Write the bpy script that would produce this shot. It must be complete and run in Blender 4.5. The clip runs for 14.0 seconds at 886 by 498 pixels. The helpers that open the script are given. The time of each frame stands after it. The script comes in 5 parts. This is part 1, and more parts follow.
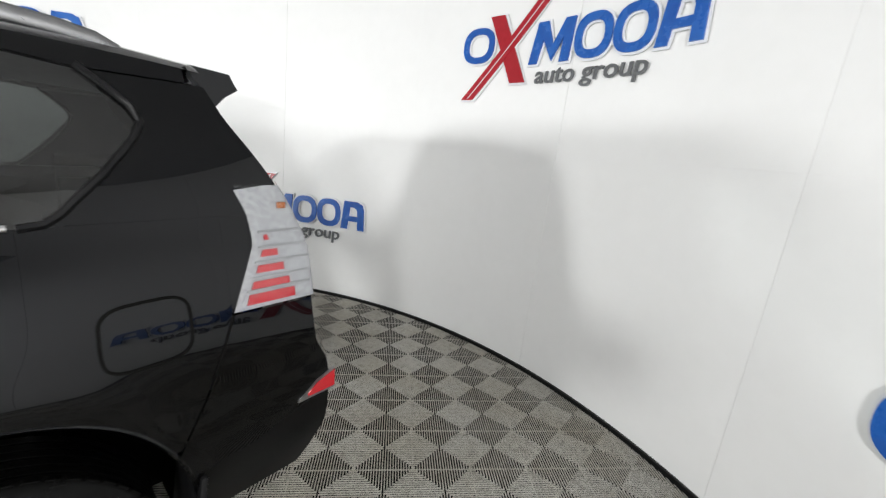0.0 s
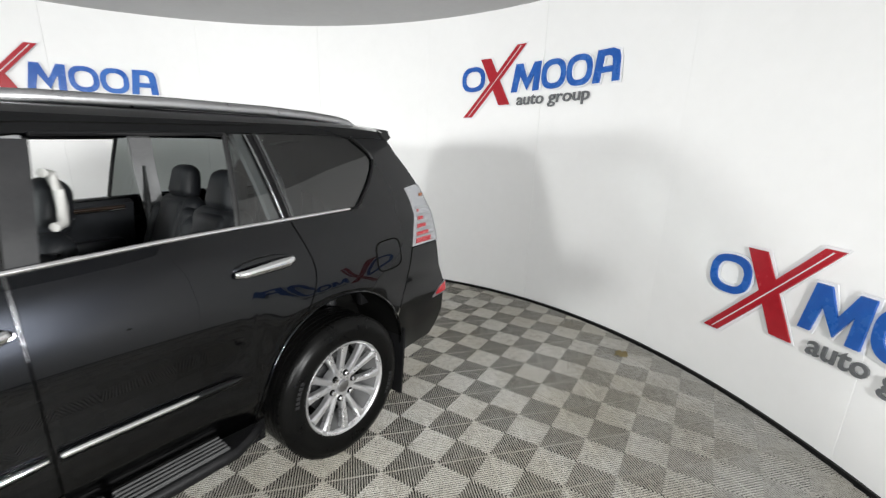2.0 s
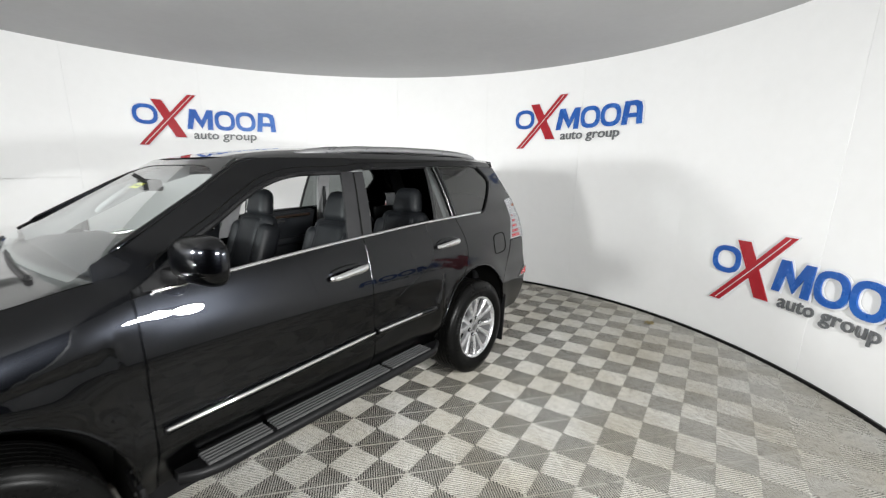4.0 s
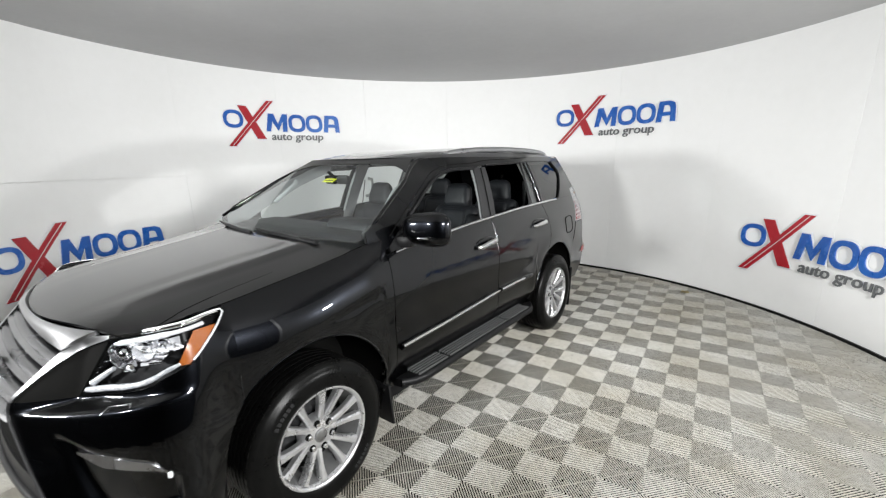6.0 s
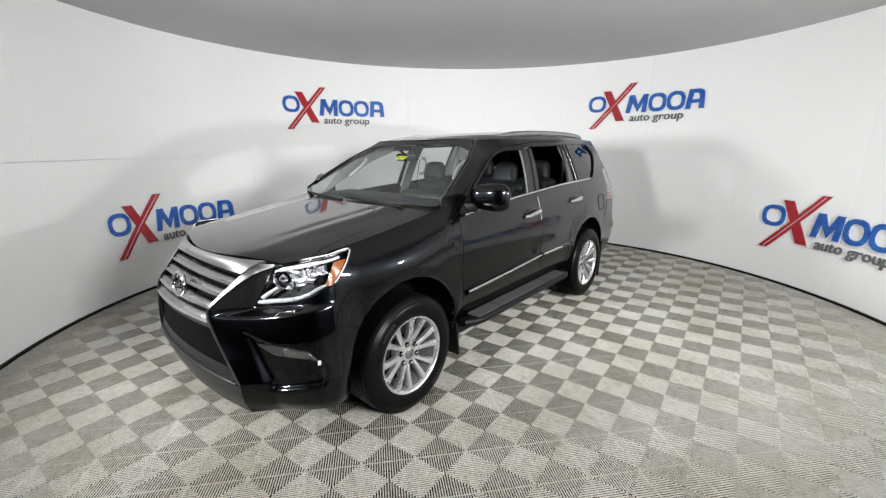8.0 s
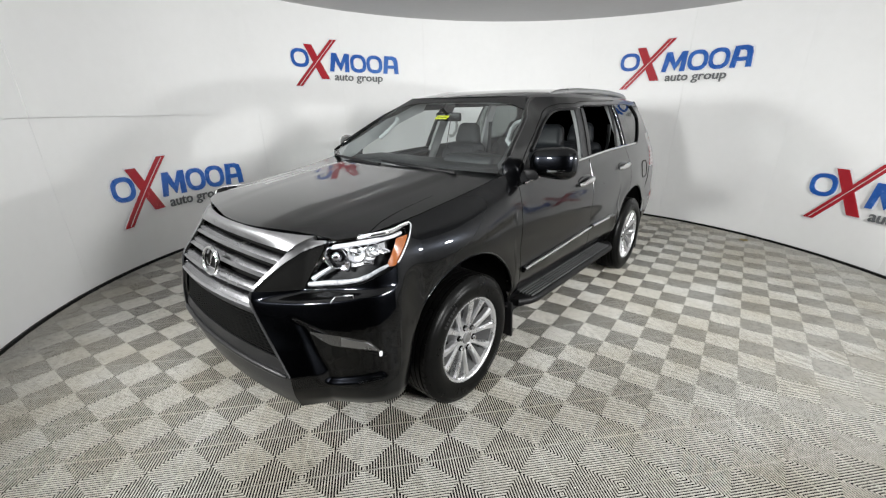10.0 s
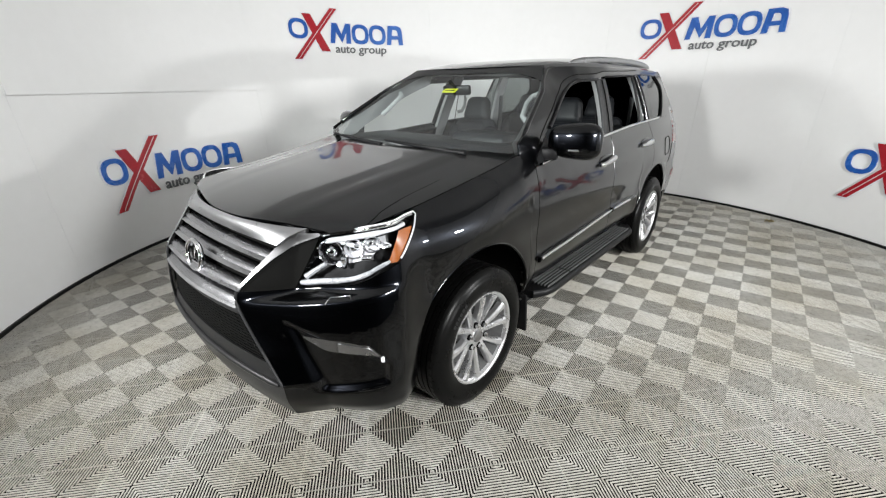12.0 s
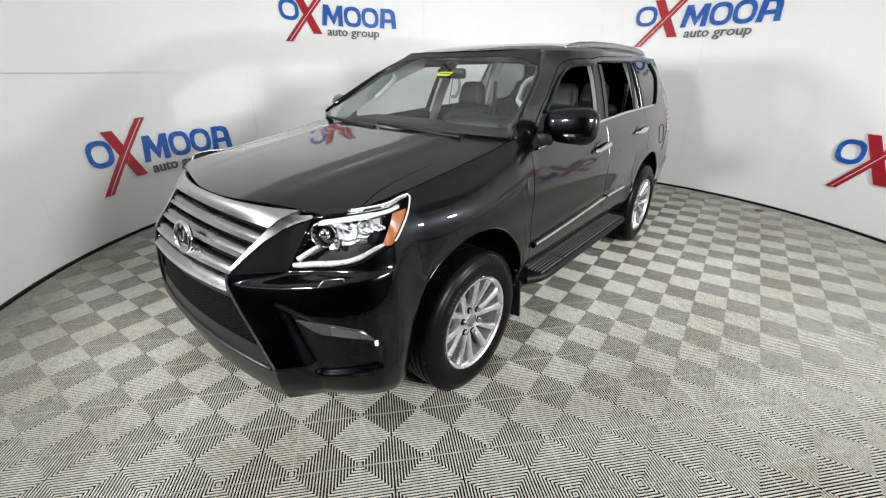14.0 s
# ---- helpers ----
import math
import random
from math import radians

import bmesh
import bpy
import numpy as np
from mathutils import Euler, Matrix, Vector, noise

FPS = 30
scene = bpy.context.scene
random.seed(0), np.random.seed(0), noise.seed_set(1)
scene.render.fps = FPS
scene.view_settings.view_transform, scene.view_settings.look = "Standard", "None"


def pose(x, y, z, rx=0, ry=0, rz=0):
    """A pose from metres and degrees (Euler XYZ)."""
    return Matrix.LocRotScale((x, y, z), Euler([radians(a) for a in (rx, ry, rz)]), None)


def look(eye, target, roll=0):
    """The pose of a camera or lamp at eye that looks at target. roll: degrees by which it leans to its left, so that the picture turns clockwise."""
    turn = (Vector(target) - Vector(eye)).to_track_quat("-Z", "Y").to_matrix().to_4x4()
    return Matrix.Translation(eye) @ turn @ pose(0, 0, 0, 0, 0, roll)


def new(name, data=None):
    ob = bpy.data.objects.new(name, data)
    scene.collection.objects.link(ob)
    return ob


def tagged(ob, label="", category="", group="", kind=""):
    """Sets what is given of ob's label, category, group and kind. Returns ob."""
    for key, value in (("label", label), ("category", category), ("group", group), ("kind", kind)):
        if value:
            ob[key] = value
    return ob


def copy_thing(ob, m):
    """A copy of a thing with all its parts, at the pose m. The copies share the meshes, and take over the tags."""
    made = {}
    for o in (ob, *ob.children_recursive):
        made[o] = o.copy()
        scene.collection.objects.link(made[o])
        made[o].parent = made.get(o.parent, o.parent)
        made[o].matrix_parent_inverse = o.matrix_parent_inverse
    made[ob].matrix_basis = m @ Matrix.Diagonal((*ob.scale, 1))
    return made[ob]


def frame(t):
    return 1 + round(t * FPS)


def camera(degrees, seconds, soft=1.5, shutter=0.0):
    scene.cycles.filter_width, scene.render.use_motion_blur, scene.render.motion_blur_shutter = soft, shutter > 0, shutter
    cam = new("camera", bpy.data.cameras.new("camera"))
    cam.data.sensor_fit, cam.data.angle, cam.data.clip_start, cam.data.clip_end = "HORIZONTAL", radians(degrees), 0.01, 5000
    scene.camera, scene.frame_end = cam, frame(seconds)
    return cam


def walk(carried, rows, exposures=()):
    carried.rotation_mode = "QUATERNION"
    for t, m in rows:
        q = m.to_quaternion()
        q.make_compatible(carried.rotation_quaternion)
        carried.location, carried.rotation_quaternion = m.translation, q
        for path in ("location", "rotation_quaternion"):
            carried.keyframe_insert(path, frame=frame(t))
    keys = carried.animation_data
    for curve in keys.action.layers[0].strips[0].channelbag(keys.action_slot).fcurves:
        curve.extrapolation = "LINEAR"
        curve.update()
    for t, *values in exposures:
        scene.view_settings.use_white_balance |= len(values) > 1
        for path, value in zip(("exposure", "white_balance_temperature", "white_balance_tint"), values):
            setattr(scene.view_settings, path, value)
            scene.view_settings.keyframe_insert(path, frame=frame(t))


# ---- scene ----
cam = camera(93.9, 14.0, soft=1.22, shutter=0.4)
PATH = [
    (0, (2.057, 1.597, 1.565), (0.734, 3.022, 1.098), 4.8),
    (0.5, (2.155, 1.275, 1.575), (0.897, 2.755, 1.108), 1.8),
    (1, (2.207, 0.856, 1.608), (1.008, 2.375, 1.116), 0.5),
    (1.5, (2.379, 0.497, 1.618), (1.195, 2.029, 1.124), 0.8),
    (2, (2.507, 0.17, 1.644), (1.323, 1.709, 1.164), 0.1),
    (2.5, (2.602, -0.264, 1.645), (1.411, 1.285, 1.22), 0.5),
    (3, (2.698, -0.623, 1.677), (1.484, 0.921, 1.3), 0.9),
    (5.5, (2.621, -2.235, 1.694), (1.416, -0.692, 1.287), -1.3),
    (6, (2.488, -2.458, 1.714), (1.281, -0.917, 1.302), -1.1),
    (6.5, (2.469, -2.627, 1.725), (1.252, -1.096, 1.31), -0.8),
    (7, (2.594, -2.804, 1.71), (1.347, -1.294, 1.307), -0.2),
    (7.5, (2.679, -2.958, 1.7), (1.394, -1.486, 1.274), -0.7),
    (8, (2.626, -3.098, 1.68), (1.356, -1.628, 1.204), -0.6),
    (8.5, (2.507, -3.256, 1.652), (1.253, -1.792, 1.121), -0.5),
    (11, (1.984, -2.973, 1.646), (0.764, -1.547, 0.956), 0.1),
    (11.5, (1.969, -2.937, 1.642), (0.743, -1.531, 0.922), -0.2),
    (12, (1.968, -2.935, 1.637), (0.742, -1.537, 0.899), -0.6),
    (12.5, (1.964, -2.929, 1.626), (0.757, -1.519, 0.88), -0.5),
    (13, (1.946, -2.931, 1.617), (0.741, -1.52, 0.87), -0.4),
    (13.5, (1.947, -2.936, 1.61), (0.754, -1.528, 0.839), -0.2),
    (14, (1.955, -2.937, 1.608), (0.771, -1.529, 0.822), 0.2),
]
walk(cam, [(t, look(eye, target, roll)) for t, eye, target, roll in PATH], [(0.0, 0.44), (3.0, 0.45), (5.5, 0.40), (8.5, 0.25), (14.0, 0.36)])

# world, lamps and exposure ------------------------------------------------
ROOM = (0.11, 0.20)          # middle of the round booth
RADIUS, LEAN, CEIL = 3.97, 0.06, 3.08   # wall radius at the floor, its lean outwards, ceiling height
DOOR = (-108, -16)           # azimuths of the dark entrance behind the camera

world = bpy.data.worlds.new("world")
scene.world = world
world.use_nodes = True
world.node_tree.nodes["Background"].inputs[0].default_value = (0.8, 0.9, 1.0, 1)
world.node_tree.nodes["Background"].inputs[1].default_value = 0.02


def on_wall(az, r, z):
    a = radians(az)
    r += LEAN * z
    return (ROOM[0] + r * math.cos(a), ROOM[1] + r * math.sin(a), z)


# floodlights on stands behind the camera: azimuth, height, watts, size, distance, cone, place they aim at
FLOODS = [(-84, 2.23, 66, 0.55, 5.4, 120, (0.11, 0.2, 1.6)), (-103, 1.91, 66, 0.50, 4.35, 130, (0.11, 0.2, 1.6)),
          (2, 1.60, 70, 0.36, 3.77, 165, (0.0, 1.5, 0.7)), (-26, 2.20, 88, 1.20, 5.5, 105, (-1.3, -0.3, 1.6))]
for az, z, watts, size, far, cone, aim in FLOODS:
    data = bpy.data.lights.new("flood_light", "AREA")
    data.shape, data.size, data.size_y, data.energy = "ELLIPSE", size, size * (0.7 if far > RADIUS else 0.40), watts
    data.spread = radians(cone)
    data.color = (0.975, 0.985, 0.98)
    lamp = new("flood_light", data)
    lamp.matrix_world = look(on_wall(az, far, z), aim)


# materials ------------------------------------------------------------------
def material(name):
    m = bpy.data.materials.new(name)
    m.use_nodes = True
    return m, m.node_tree, m.node_tree.nodes["Principled BSDF"]


def setp(b, **kw):
    for k, v in kw.items():
        b.inputs[k.replace("_", " ")].default_value = v


def node(nt, kind, **ins):
    n = nt.nodes.new(kind)
    for k, v in ins.items():
        n.inputs[k.replace("_", " ")].default_value = v
    return n


def ramp(nt, src, stops):
    r = nt.nodes.new("ShaderNodeValToRGB")
    e = r.color_ramp.elements
    while len(e) < len(stops):
        e.new(0.5)
    for el, (p, c) in zip(e, stops):
        el.position, el.color = p, (*c, 1)
    nt.links.new(src, r.inputs[0])
    return r


def noisy(name, c0, c1, scale, rough=(0.4, 0.6), bump=0.0, bump_scale=None, metallic=0.0, coat=0.0, fine=0.0, space="Object", spec=0.5):
    """A material whose colour and gloss wander between two values at two sizes, with fine relief."""
    m, nt, b = material(name)
    tc = nt.nodes.new("ShaderNodeTexCoord")
    n1 = node(nt, "ShaderNodeTexNoise", Scale=scale, Detail=6.0, Roughness=0.6)
    n2 = node(nt, "ShaderNodeTexNoise", Scale=scale * 9, Detail=3.0, Roughness=0.55)
    for n in (n1, n2):
        nt.links.new(tc.outputs[space], n.inputs["Vector"])
    mix = node(nt, "ShaderNodeMath", Value=0.5)
    mix.operation = "MULTIPLY_ADD"
    mix.inputs[1].default_value = 0.35 if fine == 0 else fine
    nt.links.new(n2.outputs["Fac"], mix.inputs[0])
    half = node(nt, "ShaderNodeMath")
    half.operation = "MULTIPLY"
    half.inputs[1].default_value = 0.65
    nt.links.new(n1.outputs["Fac"], half.inputs[0])
    nt.links.new(half.outputs[0], mix.inputs[2])
    r = ramp(nt, mix.outputs[0], [(0.3, c0), (0.7, c1)])
    nt.links.new(r.outputs[0], b.inputs["Base Color"])
    rr = node(nt, "ShaderNodeMapRange")
    rr.inputs["From Min"].default_value, rr.inputs["From Max"].default_value = 0.3, 0.7
    rr.inputs["To Min"].default_value, rr.inputs["To Max"].default_value = rough
    nt.links.new(mix.outputs[0], rr.inputs["Value"])
    nt.links.new(rr.outputs[0], b.inputs["Roughness"])
    setp(b, Metallic=metallic, Coat_Weight=coat, Specular_IOR_Level=spec)
    if bump:
        n3 = node(nt, "ShaderNodeTexNoise", Scale=bump_scale or scale * 12, Detail=4.0)
        nt.links.new(tc.outputs[space], n3.inputs["Vector"])
        bp = node(nt, "ShaderNodeBump", Strength=bump, Distance=0.01)
        nt.links.new(n3.outputs["Fac"], bp.inputs["Height"])
        nt.links.new(bp.outputs[0], b.inputs["Normal"])
    return m


def paint_black():
    m, nt, b = material("black_paint")
    setp(b, Base_Color=(0.0060, 0.0066, 0.0082, 1), Metallic=1.0, Roughness=0.28, Coat_Weight=1.0, Coat_Roughness=0.006, Coat_IOR=1.40)
    tc = nt.nodes.new("ShaderNodeTexCoord")
    n = node(nt, "ShaderNodeTexNoise", Scale=14.0, Detail=2.0)
    nt.links.new(tc.outputs["Object"], n.inputs["Vector"])
    bp = node(nt, "ShaderNodeBump", Strength=0.0015, Distance=0.01)
    nt.links.new(n.outputs["Fac"], bp.inputs["Height"])
    nt.links.new(bp.outputs[0], b.inputs["Coat Normal"])
    return m


def tinted(name, colour, gloss_rough=0.01, gloss=0.07):
    """Thin glass: tinted see-through with a mirror-like surface."""
    m = bpy.data.materials.new(name)
    m.use_nodes = True
    nt = m.node_tree
    nt.nodes.remove(nt.nodes["Principled BSDF"])
    out = nt.nodes["Material Output"]
    t = nt.nodes.new("ShaderNodeBsdfTransparent")
    t.inputs[0].default_value = (*colour, 1)
    g = nt.nodes.new("ShaderNodeBsdfGlossy")
    g.inputs["Roughness"].default_value = gloss_rough
    g.inputs["Color"].default_value = (1, 1, 1, 1)
    lw = node(nt, "ShaderNodeLayerWeight", Blend=0.5)
    fr = nt.nodes.new("ShaderNodeMath")
    fr.operation = "POWER"
    fr.inputs[1].default_value = 5.0
    nt.links.new(lw.outputs["Facing"], fr.inputs[0])
    up = nt.nodes.new("ShaderNodeMath")
    up.operation = "MULTIPLY_ADD"
    up.inputs[1].default_value, up.inputs[2].default_value = 1 - gloss, gloss
    nt.links.new(fr.outputs[0], up.inputs[0])
    fr = up
    mix = nt.nodes.new("ShaderNodeMixShader")
    nt.links.new(fr.outputs[0], mix.inputs[0])
    nt.links.new(t.outputs[0], mix.inputs[1])
    nt.links.new(g.outputs[0], mix.inputs[2])
    nt.links.new(mix.outputs[0], out.inputs["Surface"])
    return m


def tile_material():
    """Grey plastic ribs, scuffed, dusty and a little different from tile to tile."""
    m, nt, b = material("tile_plastic")
    geo = nt.nodes.new("ShaderNodeNewGeometry")
    info = nt.nodes.new("ShaderNodeObjectInfo")
    big = node(nt, "ShaderNodeTexNoise", Scale=1.3, Detail=5.0, Roughness=0.6)
    mid = node(nt, "ShaderNodeTexNoise", Scale=26.0, Detail=5.0, Roughness=0.7, Distortion=0.8)
    for n in (big, mid):
        nt.links.new(geo.outputs["Position"], n.inputs["Vector"])
    base = ramp(nt, mid.outputs["Fac"], [(0.29, (0.25, 0.243, 0.218)), (0.42, (0.455, 0.445, 0.412)), (0.62, (0.56, 0.55, 0.515))])
    speck = node(nt, "ShaderNodeTexNoise", Scale=70.0, Detail=3.0, Roughness=0.6, Distortion=1.6)
    nt.links.new(geo.outputs["Position"], speck.inputs["Vector"])
    fleck = ramp(nt, speck.outputs["Fac"], [(0.33, (0.58, 0.57, 0.55)), (0.39, (1.0, 1.0, 1.0))])
    both = nt.nodes.new("ShaderNodeMixRGB")
    both.blend_type = "MULTIPLY"
    both.inputs[0].default_value = 1.0
    nt.links.new(base.outputs[0], both.inputs[1])
    nt.links.new(fleck.outputs[0], both.inputs[2])
    base = both
    dust = ramp(nt, big.outputs["Fac"], [(0.36, (0.86, 0.83, 0.77)), (0.60, (1.0, 1.0, 1.0))])
    mul = nt.nodes.new("ShaderNodeMixRGB")
    mul.blend_type = "MULTIPLY"
    mul.inputs[0].default_value = 1.0
    nt.links.new(base.outputs[0], mul.inputs[1])
    nt.links.new(dust.outputs[0], mul.inputs[2])
    rnd = ramp(nt, info.outputs["Random"], [(0.0, (0.90, 0.89, 0.87)), (1.0, (1.0, 1.0, 1.0))])
    mul2 = nt.nodes.new("ShaderNodeMixRGB")
    mul2.blend_type = "MULTIPLY"
    mul2.inputs[0].default_value = 1.0
    nt.links.new(mul.outputs[0], mul2.inputs[1])
    nt.links.new(rnd.outputs[0], mul2.inputs[2])
    nt.links.new(mul2.outputs[0], b.inputs["Base Color"])
    setp(b, Roughness=0.5)
    return m


PAINT = paint_black()
CHROME = noisy("chrome", (0.72, 0.72, 0.73), (0.80, 0.80, 0.81), 3, (0.06, 0.12), metallic=1.0)
SATIN = noisy("satin_silver", (0.36, 0.36, 0.37), (0.45, 0.45, 0.46), 5, (0.25, 0.34), metallic=1.0)
GUNMETAL = noisy("grille_silver", (0.24, 0.24, 0.25), (0.31, 0.31, 0.32), 5, (0.20, 0.30), metallic=1.0)
SMOKE = noisy("smoked_plastic", (0.016, 0.016, 0.017), (0.025, 0.025, 0.026), 8, (0.32, 0.42), bump=0.03, bump_scale=220, spec=0.25)
ALLOY = noisy("alloy_silver", (0.66, 0.66, 0.67), (0.76, 0.76, 0.77), 6, (0.24, 0.34), metallic=0.85, coat=0.3)
RUBBER = noisy("tyre_rubber", (0.002, 0.002, 0.002), (0.005, 0.005, 0.0048), 9, (0.24, 0.36), bump=0.02, bump_scale=180, spec=0.10)
PLASTIC = noisy("black_plastic", (0.004, 0.004, 0.0045), (0.008, 0.008, 0.0085), 12, (0.36, 0.50), bump=0.05, bump_scale=300, spec=0.2)
GREYBLACK = noisy("satin_dark_grey", (0.010, 0.010, 0.0105), (0.016, 0.016, 0.0165), 9, (0.30, 0.40), bump=0.02, bump_scale=240, spec=0.3)
RIBGREY = noisy("tread_rubber", (0.040, 0.040, 0.041), (0.058, 0.058, 0.059), 14, (0.5, 0.65), bump=0.05, bump_scale=260)
GREYPL = noisy("grey_plastic", (0.11, 0.11, 0.11), (0.15, 0.15, 0.15), 8, (0.4, 0.5), bump=0.03, bump_scale=220)
DARK = noisy("dark_underbody", (0.003, 0.003, 0.003), (0.006, 0.006, 0.0055), 7, (0.7, 0.9), spec=0.04)
LEATHER = noisy("black_leather", (0.007, 0.008, 0.0095), (0.014, 0.015, 0.0175), 14, (0.42, 0.56), bump=0.12, bump_scale=260, spec=0.32)
TRIM_GREY = noisy("pillar_fabric", (0.34, 0.34, 0.345), (0.42, 0.42, 0.425), 20, (0.75, 0.9), bump=0.1, bump_scale=400)
IVORY = noisy("ivory_plastic", (0.34, 0.335, 0.32), (0.40, 0.395, 0.38), 12, (0.4, 0.5))
WOOD = noisy("dark_wood", (0.012, 0.008, 0.006), (0.026, 0.016, 0.011), 16, (0.18, 0.26), coat=0.5)
GLASS = tinted("clear_glass", (0.84, 0.90, 0.89), gloss=0.13)
TINT = tinted("privacy_glass", (0.28, 0.30, 0.295), gloss=0.09)
LENS = tinted("lamp_lens", (0.95, 0.96, 0.97), gloss=0.035)
CLEAR = tinted("headlamp_cover", (0.95, 0.96, 0.97), gloss=0.002)
REDLENS = noisy("red_lens", (0.34, 0.006, 0.012), (0.44, 0.012, 0.02), 10, (0.12, 0.2), coat=1.0)
AMBER = noisy("amber_lens", (0.26, 0.072, 0.014), (0.34, 0.10, 0.022), 10, (0.15, 0.25), coat=0.8)
TAILBASE = noisy("tail_lamp_base", (0.25, 0.25, 0.26), (0.38, 0.38, 0.39), 60, (0.2, 0.35), coat=0.5)
LEDBAR = noisy("led_bar", (0.12, 0.125, 0.135), (0.56, 0.57, 0.59), 60, (0.12, 0.3), coat=0.6)
WHITEPL = noisy("white_plastic", (0.72, 0.73, 0.74), (0.82, 0.83, 0.84), 10, (0.2, 0.3), coat=0.6)
SCRAP = noisy("yellowed_paper", (0.38, 0.31, 0.16), (0.48, 0.40, 0.22), 30, (0.6, 0.8))
YELLOW = noisy("yellow_paper", (0.72, 0.74, 0.02), (0.80, 0.82, 0.03), 30, (0.5, 0.6))
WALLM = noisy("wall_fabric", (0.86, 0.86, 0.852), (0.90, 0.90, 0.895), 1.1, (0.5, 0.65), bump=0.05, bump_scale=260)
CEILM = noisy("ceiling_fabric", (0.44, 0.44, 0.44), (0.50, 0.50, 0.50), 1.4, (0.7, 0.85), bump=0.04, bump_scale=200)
UNLITWALL = noisy("unlit_wall", (0.035, 0.035, 0.036), (0.05, 0.05, 0.05), 1.5, (0.7, 0.9), bump=0.05)
LAMPSILVER = noisy("lamp_silver", (0.62, 0.62, 0.64), (0.88, 0.88, 0.90), 60, (0.14, 0.3), metallic=0.35, coat=0.6)
TILE = tile_material()
UNDER = noisy("dark_subfloor", (0.004, 0.004, 0.004), (0.009, 0.0085, 0.008), 6, (0.8, 0.95), spec=0.2)
BLUE = noisy("blue_letters", (0.010, 0.062, 0.33), (0.022, 0.15, 0.52), 1.6, (0.22, 0.32), coat=0.3)
RED = noisy("red_letters", (0.33, 0.008, 0.016), (0.44, 0.014, 0.026), 3, (0.2, 0.3), coat=0.3)
SLATE = noisy("grey_letters", (0.10, 0.105, 0.11), (0.14, 0.145, 0.15), 3, (0.3, 0.4))
ACRYL = noisy("white_backing", (0.76, 0.77, 0.80), (0.84, 0.85, 0.87), 4, (0.25, 0.35))


# mesh helpers ---------------------------------------------------------------
def link(name, verts, faces, mat, parent=None, label="", smooth=True):
    me = bpy.data.meshes.new(name)
    me.from_pydata([tuple(map(float, v)) for v in verts], [], faces)
    me.materials.append(mat)
    if smooth:
        me.polygons.foreach_set("use_smooth", [True] * len(me.polygons))
    me.update()
    ob = new(name, me)
    if parent:
        ob.parent = parent
    if label:
        ob["label"] = label
    return ob


def part(name, bm, mat, parent=None, label="", smooth=True, sharp=35):
    me = bpy.data.meshes.new(name)
    bmesh.ops.recalc_face_normals(bm, faces=bm.faces)
    for f in bm.faces:
        f.smooth = smooth
    if smooth:
        for e in bm.edges:
            if len(e.link_faces) == 2 and e.calc_face_angle(0) > radians(sharp):
                e.smooth = False
    bm.to_mesh(me)
    bm.free()
    me.materials.append(mat)
    ob = new(name, me)
    if parent:
        ob.parent = parent
    if label:
        ob["label"] = label
    return ob


def box(bm, c, s, r=0.0, rot=(0, 0, 0), seg=2, top=None):
    """A bevelled box of size s round c; top: scale of its upper face in x and y."""
    g = bmesh.ops.create_cube(bm, size=1.0)
    vs = g["verts"]
    for v in vs:
        k = top if top and v.co.z > 0 else (1, 1)
        v.co = Vector((v.co.x * s[0] * k[0], v.co.y * s[1] * k[1], v.co.z * s[2]))
    if r > 0:
        es = list({e for v in vs for e in v.link_edges})
        out = bmesh.ops.bevel(bm, geom=es, offset=r, segments=seg, affect="EDGES", profile=0.5)
        vs = list({v for f in out["faces"] for v in f.verts} | {v for v in vs if v.is_valid})
        grow = set(vs)
        for v in vs:
            for e in v.link_edges:
                grow.add(e.other_vert(v))
        vs = list(grow)
    m = Matrix.Translation(c) @ Euler([radians(a) for a in rot]).to_matrix().to_4x4()
    for v in vs:
        v.co = m @ v.co
    return bm


def boxpart(name, c, s, r, mat, parent, label="", rot=(0, 0, 0), seg=2, top=None):
    return part(name, box(bmesh.new(), c, s, r, rot, seg, top), mat, parent, label)


def tube(name, pts, rad, mat, parent, label="", seg=8, flat=1.0, close=False):
    """A swept round bar along pts; rad: one radius or one for each point; flat squeezes it upright."""
    pts = [Vector(p) for p in pts]
    rads = rad if isinstance(rad, (list, tuple)) else [rad] * len(pts)
    verts, faces, n = [], [], len(pts)
    for i, p in enumerate(pts):
        a, b = pts[i - 1] if i or close else p, pts[(i + 1) % n] if i < n - 1 or close else p
        d = (b - a).normalized()
        side = d.cross(Vector((0, 0, 1)))
        side = side.normalized() if side.length > 1e-4 else Vector((1, 0, 0))
        up = side.cross(d).normalized()
        for k in range(seg):
            t = 2 * math.pi * k / seg
            verts.append(p + side * math.cos(t) * rads[i] + up * math.sin(t) * rads[i] * flat)
    for i in range(n if close else n - 1):
        j = (i + 1) % n
        for k in range(seg):
            faces.append((i * seg + k, i * seg + (k + 1) % seg, j * seg + (k + 1) % seg, j * seg + k))
    if not close:
        faces += [tuple(range(seg))[::-1], tuple((n - 1) * seg + k for k in range(seg))]
    bm = bmesh.new()
    vs = [bm.verts.new(v) for v in verts]
    for f in faces:
        bm.faces.new([vs[i] for i in f])
    return part(name, bm, mat, parent, label, sharp=60)


